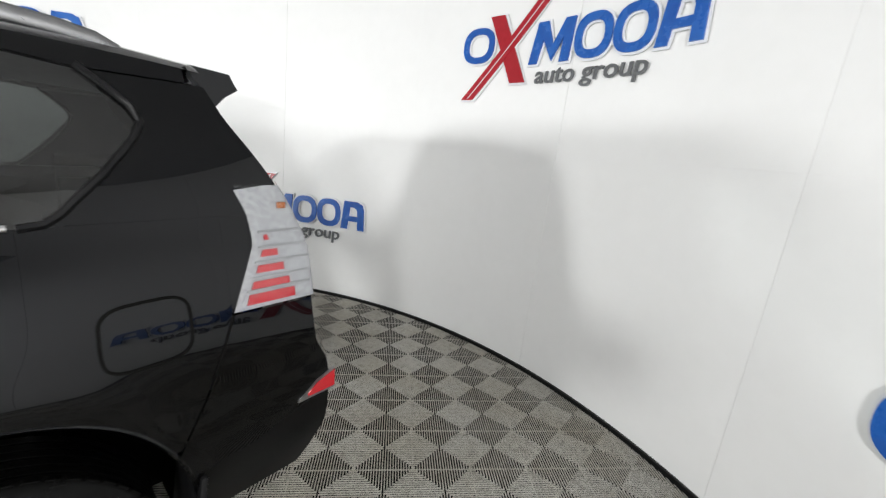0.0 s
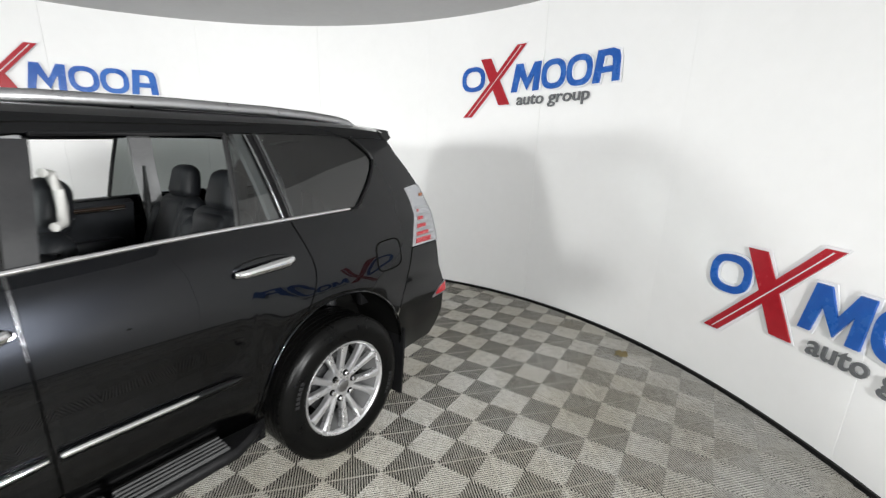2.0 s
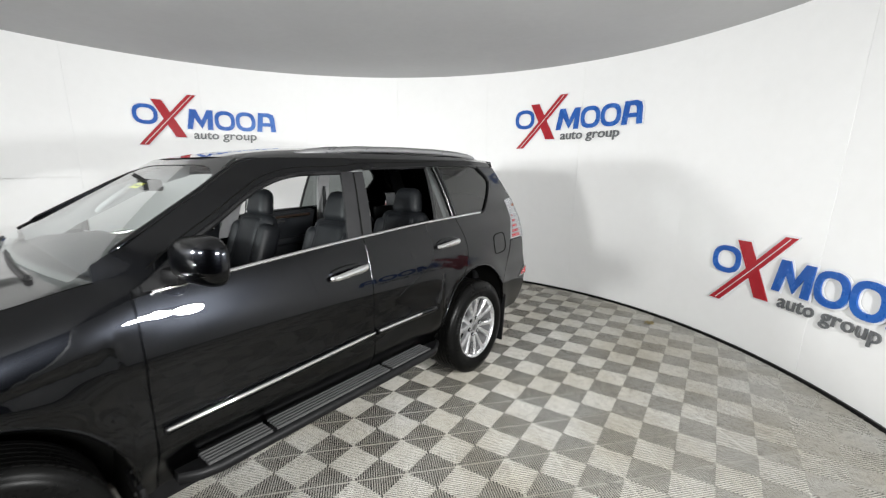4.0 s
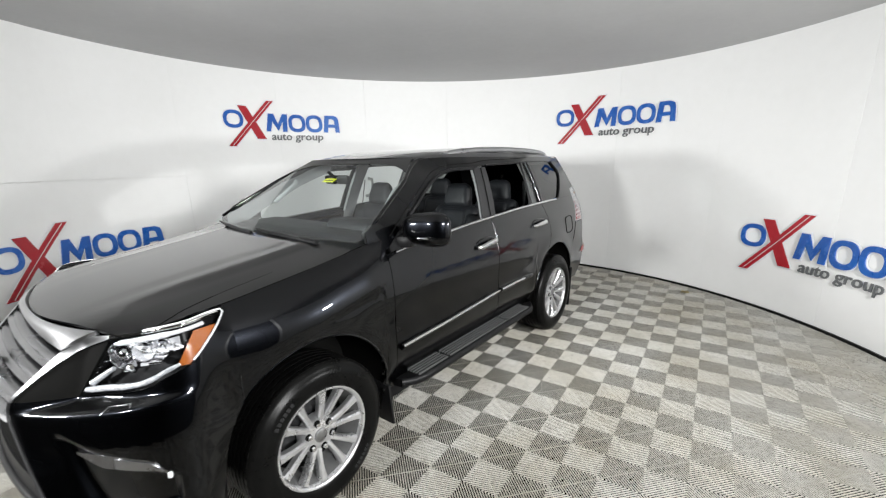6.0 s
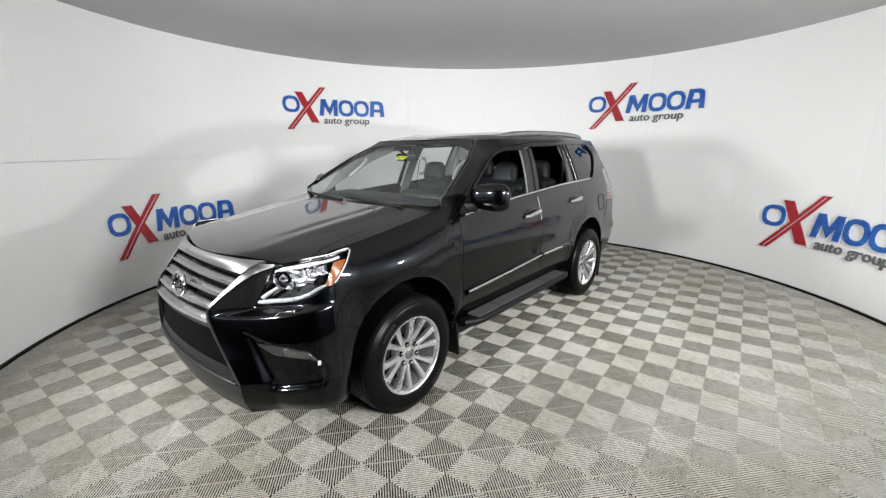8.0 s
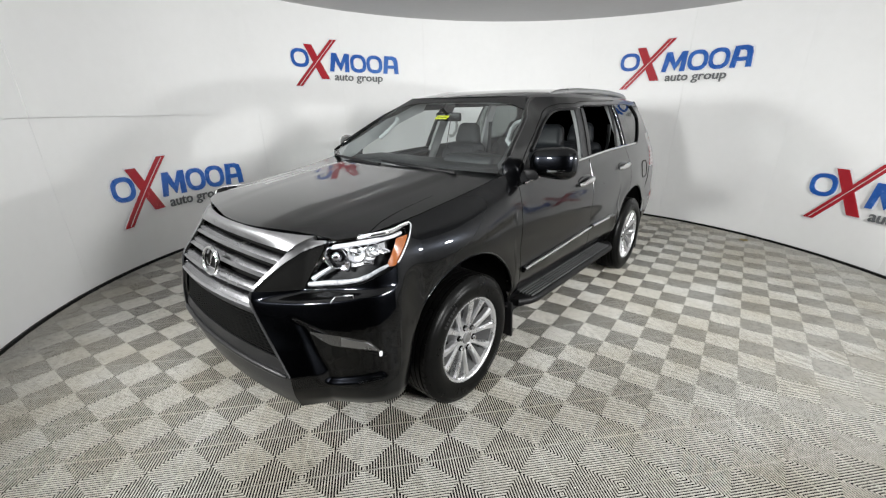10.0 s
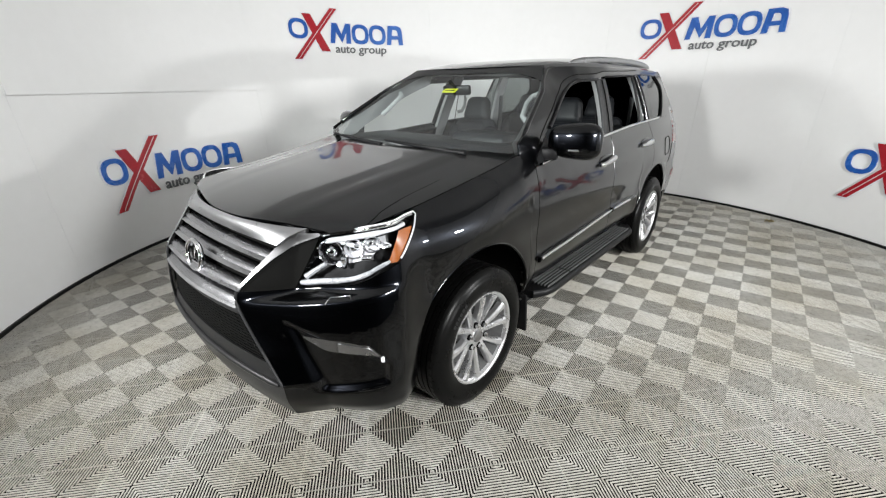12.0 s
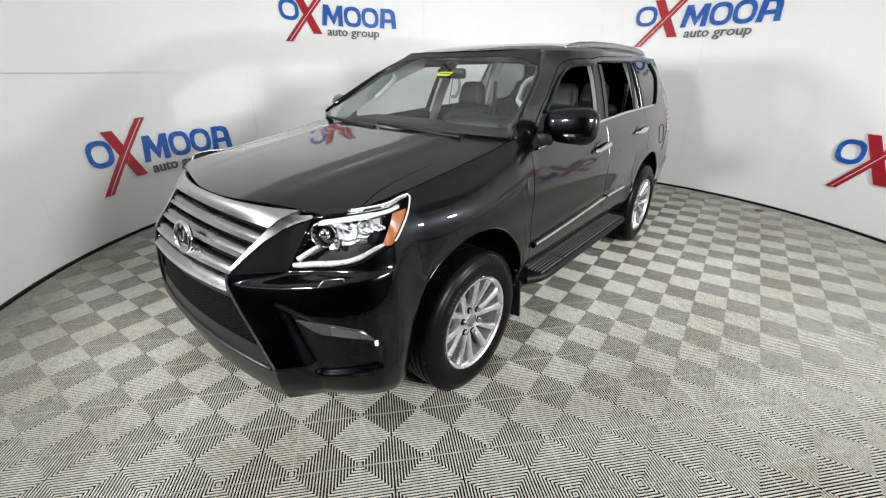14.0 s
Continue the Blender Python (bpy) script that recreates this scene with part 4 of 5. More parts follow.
def band(t, a):
    """The silver band between the hood and the grille; a from 0 below to 1 at the hood."""
    x0, y0, z0 = FRONT(t * GRILLE(1.035), 1.035)
    x1 = t * 0.565
    y1 = -2.209 + 0.135 * abs(t * 0.90) ** 2.4
    z1 = hood_z(x1, y1) - 0.004
    return (x0 + (x1 - x0) * a, y0 + (y1 - y0) * a - 0.010 * math.sin(math.pi * a), z0 + (z1 - z0) * a + 0.006 * math.sin(math.pi * a))


panel("top_band", band, steps(-1, 1, 40), lambda t: 0.0, lambda t: 1.0, 8, SATIN, grille, (0, -1, 0.5), rim=0.02, lift=0.004, label="satin silver band under the hood")
for z, t in ((0.994, 0.012), (0.940, 0.012), (0.882, 0.012)):
    bar("grille_bar", z, t, GUNMETAL, 0.013)
    bar("bar_lip", z - 0.011, 0.0055, SATIN, 0.020, 0.001)
bar("lower_bar", 0.822, 0.017, GUNMETAL, 0.020, 0.002)
bar("bar_lip", 0.806, 0.011, SATIN, 0.026, 0.004)
bar("plate_panel", 0.770, 0.016, GREYBLACK, 0.008)
for k in range(12):
    z = 0.744 - 0.0158 * k
    wz = GRILLE(z) - 0.012
    pts = []
    for j, q in enumerate(steps(-wz, wz, 46)):
        x, y, _ = FRONT(q, z)
        pts.append((x, y + 0.026, z + (0.0028 if j % 2 else -0.0028)))
    tube("mesh_slat", pts, 0.0044, DARK, grille, seg=5)
panel("lip_plate", lambda t, a: tuple(np.array(FRONT(t * GRILLE(0.50 + 0.062 * a), 0.50 + 0.062 * a)) + (0, 0.012 * a, 0)), steps(-0.995, 0.995, 30), lambda t: 0.0, lambda t: 1.0, 4, GREYBLACK, grille, NOSE, rim=0.01, lift=-0.002, label="smooth dark grey plate under the mesh")
lip = [(FRONT(q, 0.486)[0], FRONT(q, 0.486)[1] - 0.004, 0.488) for q in steps(-0.615, 0.615, 30)]
tube("lip_moulding", lip, [0.008] + [0.015] * 29 + [0.008], GREYBLACK, grille, "rolled dark lip", seg=10)
panel("bumper_lip", lambda q, z: FRONT(q * GRILLE(z), z), steps(-1.0, 1.0, 30), lambda q: 0.285, lambda q: 0.480, 8, GREYBLACK, car, NOSE, rim=0.02)
panel("air_dam", lambda q, z: tuple(np.array(FRONT(q, z + 0.06)) * (0.985, 1, 1) + (0, 0.03, -0.01)), steps(-1.12, 1.12, 40), lambda q: 0.225, lambda q: 0.30, 3, PLASTIC, car, NOSE, rim=0.01)
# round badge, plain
bc = FRONT(0, 0.922)
ringp = [(0.082 * math.cos(2 * math.pi * k / 32), bc[1] - 0.028 + 0.012 * math.sin(2 * math.pi * k / 32), 0.924 + 0.066 * math.sin(2 * math.pi * k / 32)) for k in range(32)]
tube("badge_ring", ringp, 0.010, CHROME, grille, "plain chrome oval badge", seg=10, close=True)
lathe_face = [(0.074 * math.cos(2 * math.pi * k / 32), bc[1] - 0.012 + 0.012 * math.sin(2 * math.pi * k / 32), 0.924 + 0.058 * math.sin(2 * math.pi * k / 32)) for k in range(32)]
link("badge_face", lathe_face, [tuple(range(32))], DARK, grille, smooth=False)
tube("badge_bar", [(0.022, bc[1] - 0.020, 0.968), (-0.036, bc[1] - 0.024, 0.890), (0.050, bc[1] - 0.024, 0.888)], 0.008, CHROME, grille, seg=8)

# rear -------------------------------------------------------------------------------
REAR_C = soft((0.36, 2.47), (0.45, 2.51), (0.60, 2.525), (0.72, 2.515), (0.78, 2.48), (0.86, 2.425), (1.2, 2.39), (1.4, 2.31), (1.6, 2.17), (1.76, 2.075))
REAR_E = soft((0.36, 2.235), (0.45, 2.305), (0.55, 2.35), (0.66, 2.352), (0.74, 2.350), (0.80, 2.335), (0.88, 2.295), (1.04, 2.278), (1.2, 2.276), (1.3, 2.250), (1.41, 2.200), (1.6, 2.070), (1.76, 1.985))


def REAR(t, z):
    """The tail: t from -1 to 1 across it."""
    ye = REAR_E(z)
    return (t * side_x(ye, z), ye + (REAR_C(z) - ye) * (1 - abs(t) ** 3.2), z)


TAIL = (0, 1, 0)
panel("tailgate", lambda z, t: REAR(t, z), steps(0.80, 1.74, 30), lambda z: -0.93 if z < 1.42 else -1.0, lambda z: 0.93 if z < 1.42 else 1.0, 30, PAINT, car, TAIL)
panel("rear_glass", lambda z, t: REAR(t, z), steps(1.25, 1.66, 10), lambda z: -0.82, lambda z: 0.82, 20, TINT, car, TAIL, rim=0.0, lift=0.004, label="dark privacy glass")
rb = panel("rear_bumper", lambda z, t: REAR(t, z), steps(0.37, 0.80, 20), lambda z: -1.0, lambda z: 1.0, 40, PAINT, car, TAIL)
yi = soft((1.042, 2.022), (1.10, 2.045), (1.193, 2.084), (1.247, 2.103), (1.32, 2.098), (1.38, 2.075), (1.41, 2.062))
for s in (1, -1):
    def seam(z):
        return np.interp(z, [0.37, 0.447, 0.56, 0.655, 0.80, 0.95, 1.038], [1.905, 1.897, 1.884, 1.851, 1.936, 1.991, 2.021])
    panel("bumper_corner", lambda z, y: SIDE(y, z), steps(0.37, 1.038, 26), seam, REAR_E, 12, PAINT, rb, OUT, s, rim=0.0)
    panel("tail_corner", lambda z, t: REAR(t, z), steps(0.80, 1.04, 6), lambda z: 0.93, lambda z: 1.0, 4, PAINT, rb, OUT, s, rim=0.0)
    panel("quarter_corner", lambda z, y: SIDE(y, z), steps(1.046, 1.3216, 14), lambda z: 2.0153, lambda z: yi(z) - 0.004, 4, PAINT, rb, OUT, s, rim=0.0)
    # tail lamp
    tl = panel("tail_lamp", lambda z, y: SIDE(y, z), steps(1.044, 1.408, 18), yi, REAR_E, 8, LENS, car, OUT, s, rim=0.0, lift=0.012, label="clear tail lamp with stacked red bars")
    panel("tail_lamp_wrap", lambda z, t: REAR(t, z), steps(1.044, 1.408, 18), lambda z: 0.86, lambda z: 1.0, 6, TAILBASE, tl, (1, 1, 0), s, rim=0.0, lift=0.006)
    panel("tail_lamp_base", lambda z, y: SIDE(y, z), steps(1.044, 1.408, 18), yi, lambda z: REAR_E(z) + 0.012, 6, TAILBASE, tl, OUT, s, rim=0.02, lift=-0.004)
    for k, (z0, z1) in enumerate(((1.058, 1.088), (1.102, 1.124), (1.148, 1.170), (1.194, 1.214), (1.242, 1.258))):
        panel("red_bar", lambda z, y: SIDE(y, z), steps(z0, z1, 3), lambda z: yi(z) + 0.030 + 0.001 * k, lambda z: REAR_E(z) - 0.060 - 0.014 * k, 5, REDLENS, tl, OUT, s, rim=0.004, lift=0.004, label="red lamp bar")
        panel("clear_rib", lambda z, y: SIDE(y, z), steps(z1 + 0.006, z1 + 0.013, 2), lambda z: yi(z) + 0.02, lambda z: REAR_E(z) - 0.005, 5, SATIN, tl, OUT, s, rim=0.004, lift=0.003)
    boxpart("bulb", (s * (side_x(2.2, 1.345) + 0.004), 2.21, 1.345), (0.012, 0.03, 0.022), 0.005, AMBER, tl)
    tube("lamp_seam", [(s * (side_x(y, z) + 0.001), y, z) for y, z in ((2.016, 1.036), (2.00, 0.99), (1.985, 0.945), (1.952, 0.86))], 0.0035, DARK, rb, seg=6)
    # bumper reflector
    panel("rear_reflector", lambda y, z: SIDE(y, z), steps(2.225, 2.375, 8), lambda y: np.interp(y, [2.225, 2.375], [0.652, 0.655]), lambda y: np.interp(y, [2.225, 2.30, 2.375], [0.660, 0.715, 0.742]), 4, SATIN, rb, OUT, s, rim=0.004, lift=0.004, label="silver-edged red reflector")
    panel("reflector_lens", lambda y, z: SIDE(y, z), steps(2.262, 2.375, 6), lambda y: 0.664, lambda y: np.interp(y, [2.262, 2.30, 2.375], [0.676, 0.704, 0.730]), 3, REDLENS, rb, OUT, s, rim=0.003, lift=0.007)
spoil = []
for t in steps(-1, 1, 24):
    x = t * 0.59
    b = 2.215 - 0.060 * abs(t) ** 4
    d = 0.030 * abs(t) ** 3
    spoil.append([(x * 0.96, 1.93, 1.784 - d), (x * 0.98, 2.04, 1.792 - 1.3 * d), (x, 2.14, 1.782 - 1.3 * d), (x, b, 1.752 - 1.3 * d), (x, b + 0.010, 1.728 - d), (x * 0.99, b - 0.03, 1.700 - d), (x * 0.97, 2.10, 1.668 - d), (x * 0.96, 1.98, 1.690 - d)])
bm = bmesh.new()
rows = [[bm.verts.new(p) for p in r] for r in spoil]
for a, b in zip(rows, rows[1:]):
    for k in range(8):
        bm.faces.new((a[k], a[(k + 1) % 8], b[(k + 1) % 8], b[k]))
bm.faces.new(rows[0])
bm.faces.new(rows[-1][::-1])
part("roof_spoiler", bm, PAINT, car, "black rear roof spoiler", sharp=50)

# inner walls of the load space
for s in (1, -1):
    boxpart("load_trim", (s * 0.66, 1.95, 0.98), (0.05, 0.36, 0.60), 0.02, PLASTIC, car)
panel("tailgate_trim", lambda z, t: tuple(np.array(REAR(t, z)) * (0.93, 1, 1) - (0, 0.05, 0)), steps(0.80, 1.735, 16), lambda z: -0.99, lambda z: -0.80, 4, PLASTIC, car, TAIL, rim=0.0)
panel("tailgate_trim", lambda z, t: tuple(np.array(REAR(t, z)) * (0.93, 1, 1) - (0, 0.05, 0)), steps(0.80, 1.735, 16), lambda z: 0.80, lambda z: 0.99, 4, PLASTIC, car, TAIL, rim=0.0)
# underbody, floor pan
boxpart("underbody", (0, 0.05, 0.36), (1.02, 4.3, 0.16), 0.04, DARK, car)
boxpart("floor_pan", (0, 0.25, 0.50), (1.60, 2.2, 0.08), 0.02, DARK, car)
boxpart("engine_bay", (0, -1.60, 0.62), (0.98, 1.10, 0.62), 0.05, DARK, car)
boxpart("load_floor", (0, 1.82, 0.72), (1.00, 0.95, 0.40), 0.05, DARK, car)
for y in (-1.395, 1.395):
    tube("axle", [(-0.72, y, 0.37), (0.72, y, 0.37)], 0.06, DARK, car, seg=10)
tube("damper", [(0.62, 1.56, 0.36), (0.60, 1.62, 0.95)], 0.035, SMOKE, car, seg=10)

# wheels ---------------------------------------------------------------------------


def lathe(name, prof, mat, parent, seg=64, label="", sharp=35):
    """A turned body round the x axis; prof: (radius, x)."""
    bm = bmesh.new()
    rows = []
    for k in range(seg):
        a = 2 * math.pi * k / seg
        rows.append([bm.verts.new((x, r * math.cos(a), r * math.sin(a))) for r, x in prof])
    for i in range(seg):
        a, b = rows[i], rows[(i + 1) % seg]
        for k in range(len(prof) - 1):
            bm.faces.new((a[k], a[k + 1], b[k + 1], b[k]))
    return part(name, bm, mat, parent, label, sharp=sharp)


def wheel(parent):
    root = new("wheel")
    root.parent = parent
    prof = [(0.238, -0.115), (0.27, -0.128), (0.315, -0.132), (0.350, -0.124), (0.374, -0.108), (0.385, -0.095)]
    for x in (-0.088, -0.052, -0.018, 0.018, 0.052, 0.088):
        prof += [(0.388, x - 0.013), (0.388, x + 0.013), (0.380, x + 0.0135), (0.380, x + 0.0205)] if x < 0.08 else [(0.388, x - 0.013)]
    prof += [(0.387, 0.093), (0.378, 0.108), (0.362, 0.119), (0.350, 0.1235), (0.347, 0.1265), (0.322, 0.132), (0.295, 0.1325), (0.270, 0.127), (0.256, 0.119), (0.248, 0.111), (0.243, 0.098)]
    lathe("tyre", prof, RUBBER, root, 72, "black all-season tyre", 60)
    for k in range(60):
        a = 2 * math.pi * k / 60
        bm = bmesh.new()
        box(bm, (0, 0, 0), (0.016, 0.027, 0.010), 0)
        bmesh.ops.transform(bm, matrix=Matrix.Rotation(a, 4, "X") @ Matrix.Translation((0.090, 0, 0.3825)), verts=bm.verts)
        part("tread_block", bm, RUBBER, root)
    for a0 in (200, 20):
        for k in range(6):
            a = radians(a0 + k * 4.2)
            bm = bmesh.new()
            box(bm, (0, 0, 0), (0.003, 0.014, 0.020), 0)
            bmesh.ops.transform(bm, matrix=Matrix.Rotation(a, 4, "X") @ Matrix.Translation((0.133, 0, 0.312)), verts=bm.verts)
            part("sidewall_bar", bm, SMOKE, root)
    rim = lathe("rim", [(0.243, 0.098), (0.253, 0.110), (0.2575, 0.117), (0.255, 0.1215), (0.248, 0.121), (0.241, 0.113), (0.236, 0.095)], ALLOY, root, 72, "silver alloy rim", 50)
    lathe("brake_disc", [(0.02, 0.0), (0.165, 0.0), (0.168, -0.02), (0.02, -0.02)], SMOKE, root, 40)
    lathe("rim_barrel", [(0.236, 0.096), (0.220, 0.03), (0.212, -0.06), (0.236, -0.11)], GREYPL, root, 72, "dull inner barrel of the rim", 50)
    lathe("drum_back", [(0.0, -0.03), (0.21, -0.03)], DARK, root, 32)
    lathe("hub", [(0.0, 0.082), (0.05, 0.082), (0.088, 0.076), (0.095, 0.060), (0.098, 0.02)], ALLOY, root, 40)
    lathe("centre_cap", [(0.0, 0.094), (0.026, 0.0935), (0.034, 0.090), (0.037, 0.080)], SATIN, root, 32, "round silver centre cap")
    for k in range(6):
        for d in (-1, 1):
            verts, faces = [], []
            for j, (r, half, x) in enumerate(((0.055, 0.017, 0.072), (0.085, 0.0150, 0.084), (0.120, 0.0145, 0.092), (0.160, 0.0155, 0.100), (0.200, 0.0180, 0.107), (0.236, 0.024, 0.112))):
                a = d * (radians(9.5) + radians(4.5) * (r - 0.055) / 0.18)
                cx, cz = r * math.sin(a), r * math.cos(a)
                tx, tz = math.cos(a), -math.sin(a)
                for o, dx in ((-half, -0.012), (-half * 0.55, 0.0), (half * 0.55, 0.0), (half, -0.012), (half, -0.040), (-half, -0.040)):
                    verts.append((x + dx, cx + tx * o, cz + tz * o))
            for i in range(5):
                for q in range(6):
                    faces.append((i * 6 + q, i * 6 + (q + 1) % 6, (i + 1) * 6 + (q + 1) % 6, (i + 1) * 6 + q))
            faces.append((0, 1, 2, 3, 4, 5))
            bm = bmesh.new()
            vs = [bm.verts.new(v) for v in verts]
            for f in faces:
                bm.faces.new([vs[i] for i in f])
            bmesh.ops.transform(bm, matrix=Matrix.Rotation(radians(60 * k + 30), 4, "X"), verts=bm.verts)
            part("spoke", bm, ALLOY, root, sharp=25)
        a = radians(60 * k)
        bm = bmesh.new()
        m = Matrix.Rotation(a, 4, "X") @ Matrix.Translation((0.078, 0, 0.0695)) @ Matrix.Rotation(radians(90), 4, "Y")
        bmesh.ops.create_cone(bm, cap_ends=True, segments=16, radius1=0.0175, radius2=0.0175, depth=0.010, matrix=m)
        part("nut_seat", bm, DARK, root)
        bm = bmesh.new()
        bmesh.ops.create_cone(bm, cap_ends=True, segments=6, radius1=0.0125, radius2=0.0105, depth=0.028, matrix=Matrix.Rotation(a, 4, "X") @ Matrix.Translation((0.086, 0, 0.0695)) @ Matrix.Rotation(radians(90), 4, "Y"))
        part("lug_nut", bm, CHROME, root)
    return root


first = wheel(car)
first.matrix_basis = pose(0.826, -1.398, 0.388, 12, 0, 0)
for x, y, rz, rx in ((0.826, 1.425, 0, 40), (-0.826, -1.398, 180, 5), (-0.826, 1.425, 180, 25)):
    copy_thing(first, pose(x, y, 0.388, 0, 0, rz) @ pose(0, 0, 0, rx, 0, 0))

# cabin ------------------------------------------------------------------------------


def seat(x, y, tilt, wide=0.50):
    """A leather seat whose headrest stands over the place (x, y)."""
    root = new("seat")
    root.parent = car
    root.location = (x, y - 0.02, 0.0)
    boxpart("cushion", (0, -0.42, 0.74), (wide, 0.50, 0.17), 0.055, LEATHER, root, rot=(7, 0, 0), seg=4)
    bm = bmesh.new()
    box(bm, (0, 0, 0), (wide + 0.02, 0.16, 0.62), 0.07, seg=5, top=(0.84, 0.8))
    bmesh.ops.transform(bm, matrix=pose(0, -0.10, 1.05, -tilt, 0, 0), verts=bm.verts)
    part("backrest", bm, LEATHER, root)
    for sx in (-1, 1):
        boxpart("bolster", (sx * wide * 0.40, -0.115, 1.03), (0.125, 0.17, 0.52), 0.06, LEATHER, root, rot=(-tilt, 0, 0), seg=3)
    boxpart("backrest_pad", (0, -0.115, 1.06), (wide * 0.62, 0.13, 0.54), 0.05, LEATHER, root, rot=(-tilt, 0, 0), seg=3)
    for sx in (-0.055, 0.055):
        tube("headrest_post", [(sx, -0.01, 1.30), (sx, 0.015, 1.42)], 0.007, SATIN, root, seg=8)
    bm = bmesh.new()
    box(bm, (0, 0, 0), (0.29, 0.13, 0.215), 0.058, seg=5, top=(0.78, 0.85))
    bmesh.ops.transform(bm, matrix=pose(0, 0.015, 1.425, -12, 0, 0), verts=bm.verts)
    part("headrest", bm, LEATHER, root)
    return root


seat(0.41, 0.50, 20)
seat(-0.42, 0.37, 20)
seat(0.42, 1.17, 18, 0.54)
seat(-0.41, 1.30, 20, 0.54)
dash = boxpart("dashboard", (0, -0.755, 1.135), (1.44, 0.44, 0.33), 0.09, LEATHER, car, "black padded dashboard", seg=4)
boxpart("instrument_hood", (0.39, -0.64, 1.300), (0.44, 0.22, 0.10), 0.045, LEATHER, dash, seg=4)
boxpart("centre_stack", (0, -0.58, 0.95), (0.30, 0.12, 0.42), 0.03, PLASTIC, dash)
boxpart("console", (0, -0.18, 0.78), (0.24, 0.75, 0.22), 0.03, LEATHER, car)
ringw = [(0.39 + 0.185 * math.cos(2 * math.pi * k / 28), -0.40 - 0.075 * math.sin(2 * math.pi * k / 28), 1.165 + 0.165 * math.sin(2 * math.pi * k / 28)) for k in range(28)]
sw = tube("steering_wheel", ringw, 0.016, LEATHER, car, "black leather steering wheel", seg=10, close=True)
boxpart("wheel_hub", (0.39, -0.42, 1.155), (0.15, 0.06, 0.12), 0.03, PLASTIC, sw, rot=(-25, 0, 0))
tube("wheel_spoke", [(0.21, -0.40, 1.165), (0.39, -0.425, 1.155), (0.57, -0.40, 1.165)], 0.014, SATIN, sw, seg=8)
boxpart("rear_view_mirror", (0.03, -0.50, 1.60), (0.22, 0.035, 0.065), 0.014, PLASTIC, car, rot=(10, 0, 8))
tube("mirror_stalk", [(0.02, -0.57, 1.66), (0.03, -0.51, 1.61)], 0.012, PLASTIC, car, seg=8)
for s in (1, -1):
    tube("grab_handle", [(s * 0.665, -0.60, 1.42), (s * 0.625, -0.585, 1.45), (s * 0.60, -0.50, 1.52), (s * 0.60, -0.44, 1.56), (s * 0.635, -0.42, 1.575)], 0.018, TRIM_GREY, car, "grey grab handle on the screen pillar", seg=8)
    hx = 0.70
    tube("pillar_handle", [(s * hx, 0.455, 1.56), (s * (hx - 0.03), 0.478, 1.555), (s * (hx - 0.03), 0.490, 1.50), (s * (hx - 0.02), 0.490, 1.44), (s * (hx + 0.01), 0.478, 1.39), (s * (hx + 0.04), 0.45, 1.385)], 0.016, IVORY, car, "ivory grab handle on the centre pillar", seg=8)
    tube("seat_belt", [(s * 0.70, 1.17, 1.52), (s * 0.70, 1.16, 1.30), (s * 0.68, 1.14, 1.05)], 0.022, SMOKE, car, seg=6, flat=0.3)
    tube("seat_belt", [(s * 0.685, 0.40, 1.55), (s * 0.72, 0.38, 1.30), (s * 0.72, 0.36, 0.95)], 0.012, PLASTIC, car, seg=6, flat=0.3)
    boxpart("sun_visor", (s * 0.31, -0.17, 1.722), (0.40, 0.15, 0.02), 0.008, TRIM_GREY, car, rot=(12, 0, 0))


# wall emblems -----------------------------------------------------------------
def bent(u, v, d, az):
    """A place on the wall: u to the right of the azimuth az, v up, d proud of the wall."""
    return on_wall(az - math.degrees(u / (RADIUS + LEAN * v)), RADIUS - 0.012 - d, v)


def plate(name, rings, az, z, d0, d1, mat, parent):
    """A flat cut-out bent to the wall: rings of pairs (outer, inner) walked round together."""
    verts, faces = [], []
    for strip, close in rings:
        b, n = len(verts), len(strip)
        for (ou, ov), (iu, iv) in strip:
            for u, v, d in ((ou, ov, d1), (iu, iv, d1), (ou, ov, d0), (iu, iv, d0)):
                verts.append(bent(u, z + v, d, az))
        for i in range(n if close else n - 1):
            a, c = b + 4 * i, b + 4 * ((i + 1) % n)
            faces += [(a, c, c + 1, a + 1), (a + 2, a, c, c + 2)[::-1], (a + 1, a + 3, c + 3, c + 1)[::-1]]
        if not close:
            faces += [(b, b + 1, b + 3, b + 2), (b + 4 * n - 4, b + 4 * n - 2, b + 4 * n - 1, b + 4 * n - 3)]
    bm = bmesh.new()
    vs = [bm.verts.new(v) for v in verts]
    for f in faces:
        bm.faces.new([vs[i] for i in f])
    return part(name, bm, mat, parent, sharp=40)


def oval(cu, cv, ru, rv, t, grow=0.0, n=40):
    pts = []
    for i in range(n):
        a = 2 * math.pi * i / n
        c, s = math.cos(a), math.sin(a)
        c, s = math.copysign(abs(c) ** 0.8, c), math.copysign(abs(s) ** 0.8, s)
        o, q = (ru + grow, rv + grow), (ru - t - grow * 0.8, rv - t - grow * 0.8)
        pts.append(((cu + c * o[0], cv + s * o[1]), (cu + c * q[0], cv + s * q[1])))
    return pts, True


def quad(a, b, c, d, n=8):
    """Between the edges a-b and d-c."""
    lerp = lambda p, q, t: (p[0] + (q[0] - p[0]) * t, p[1] + (q[1] - p[1]) * t)
    return [(lerp(a, b, i / n), lerp(d, c, i / n)) for i in range(n + 1)], False


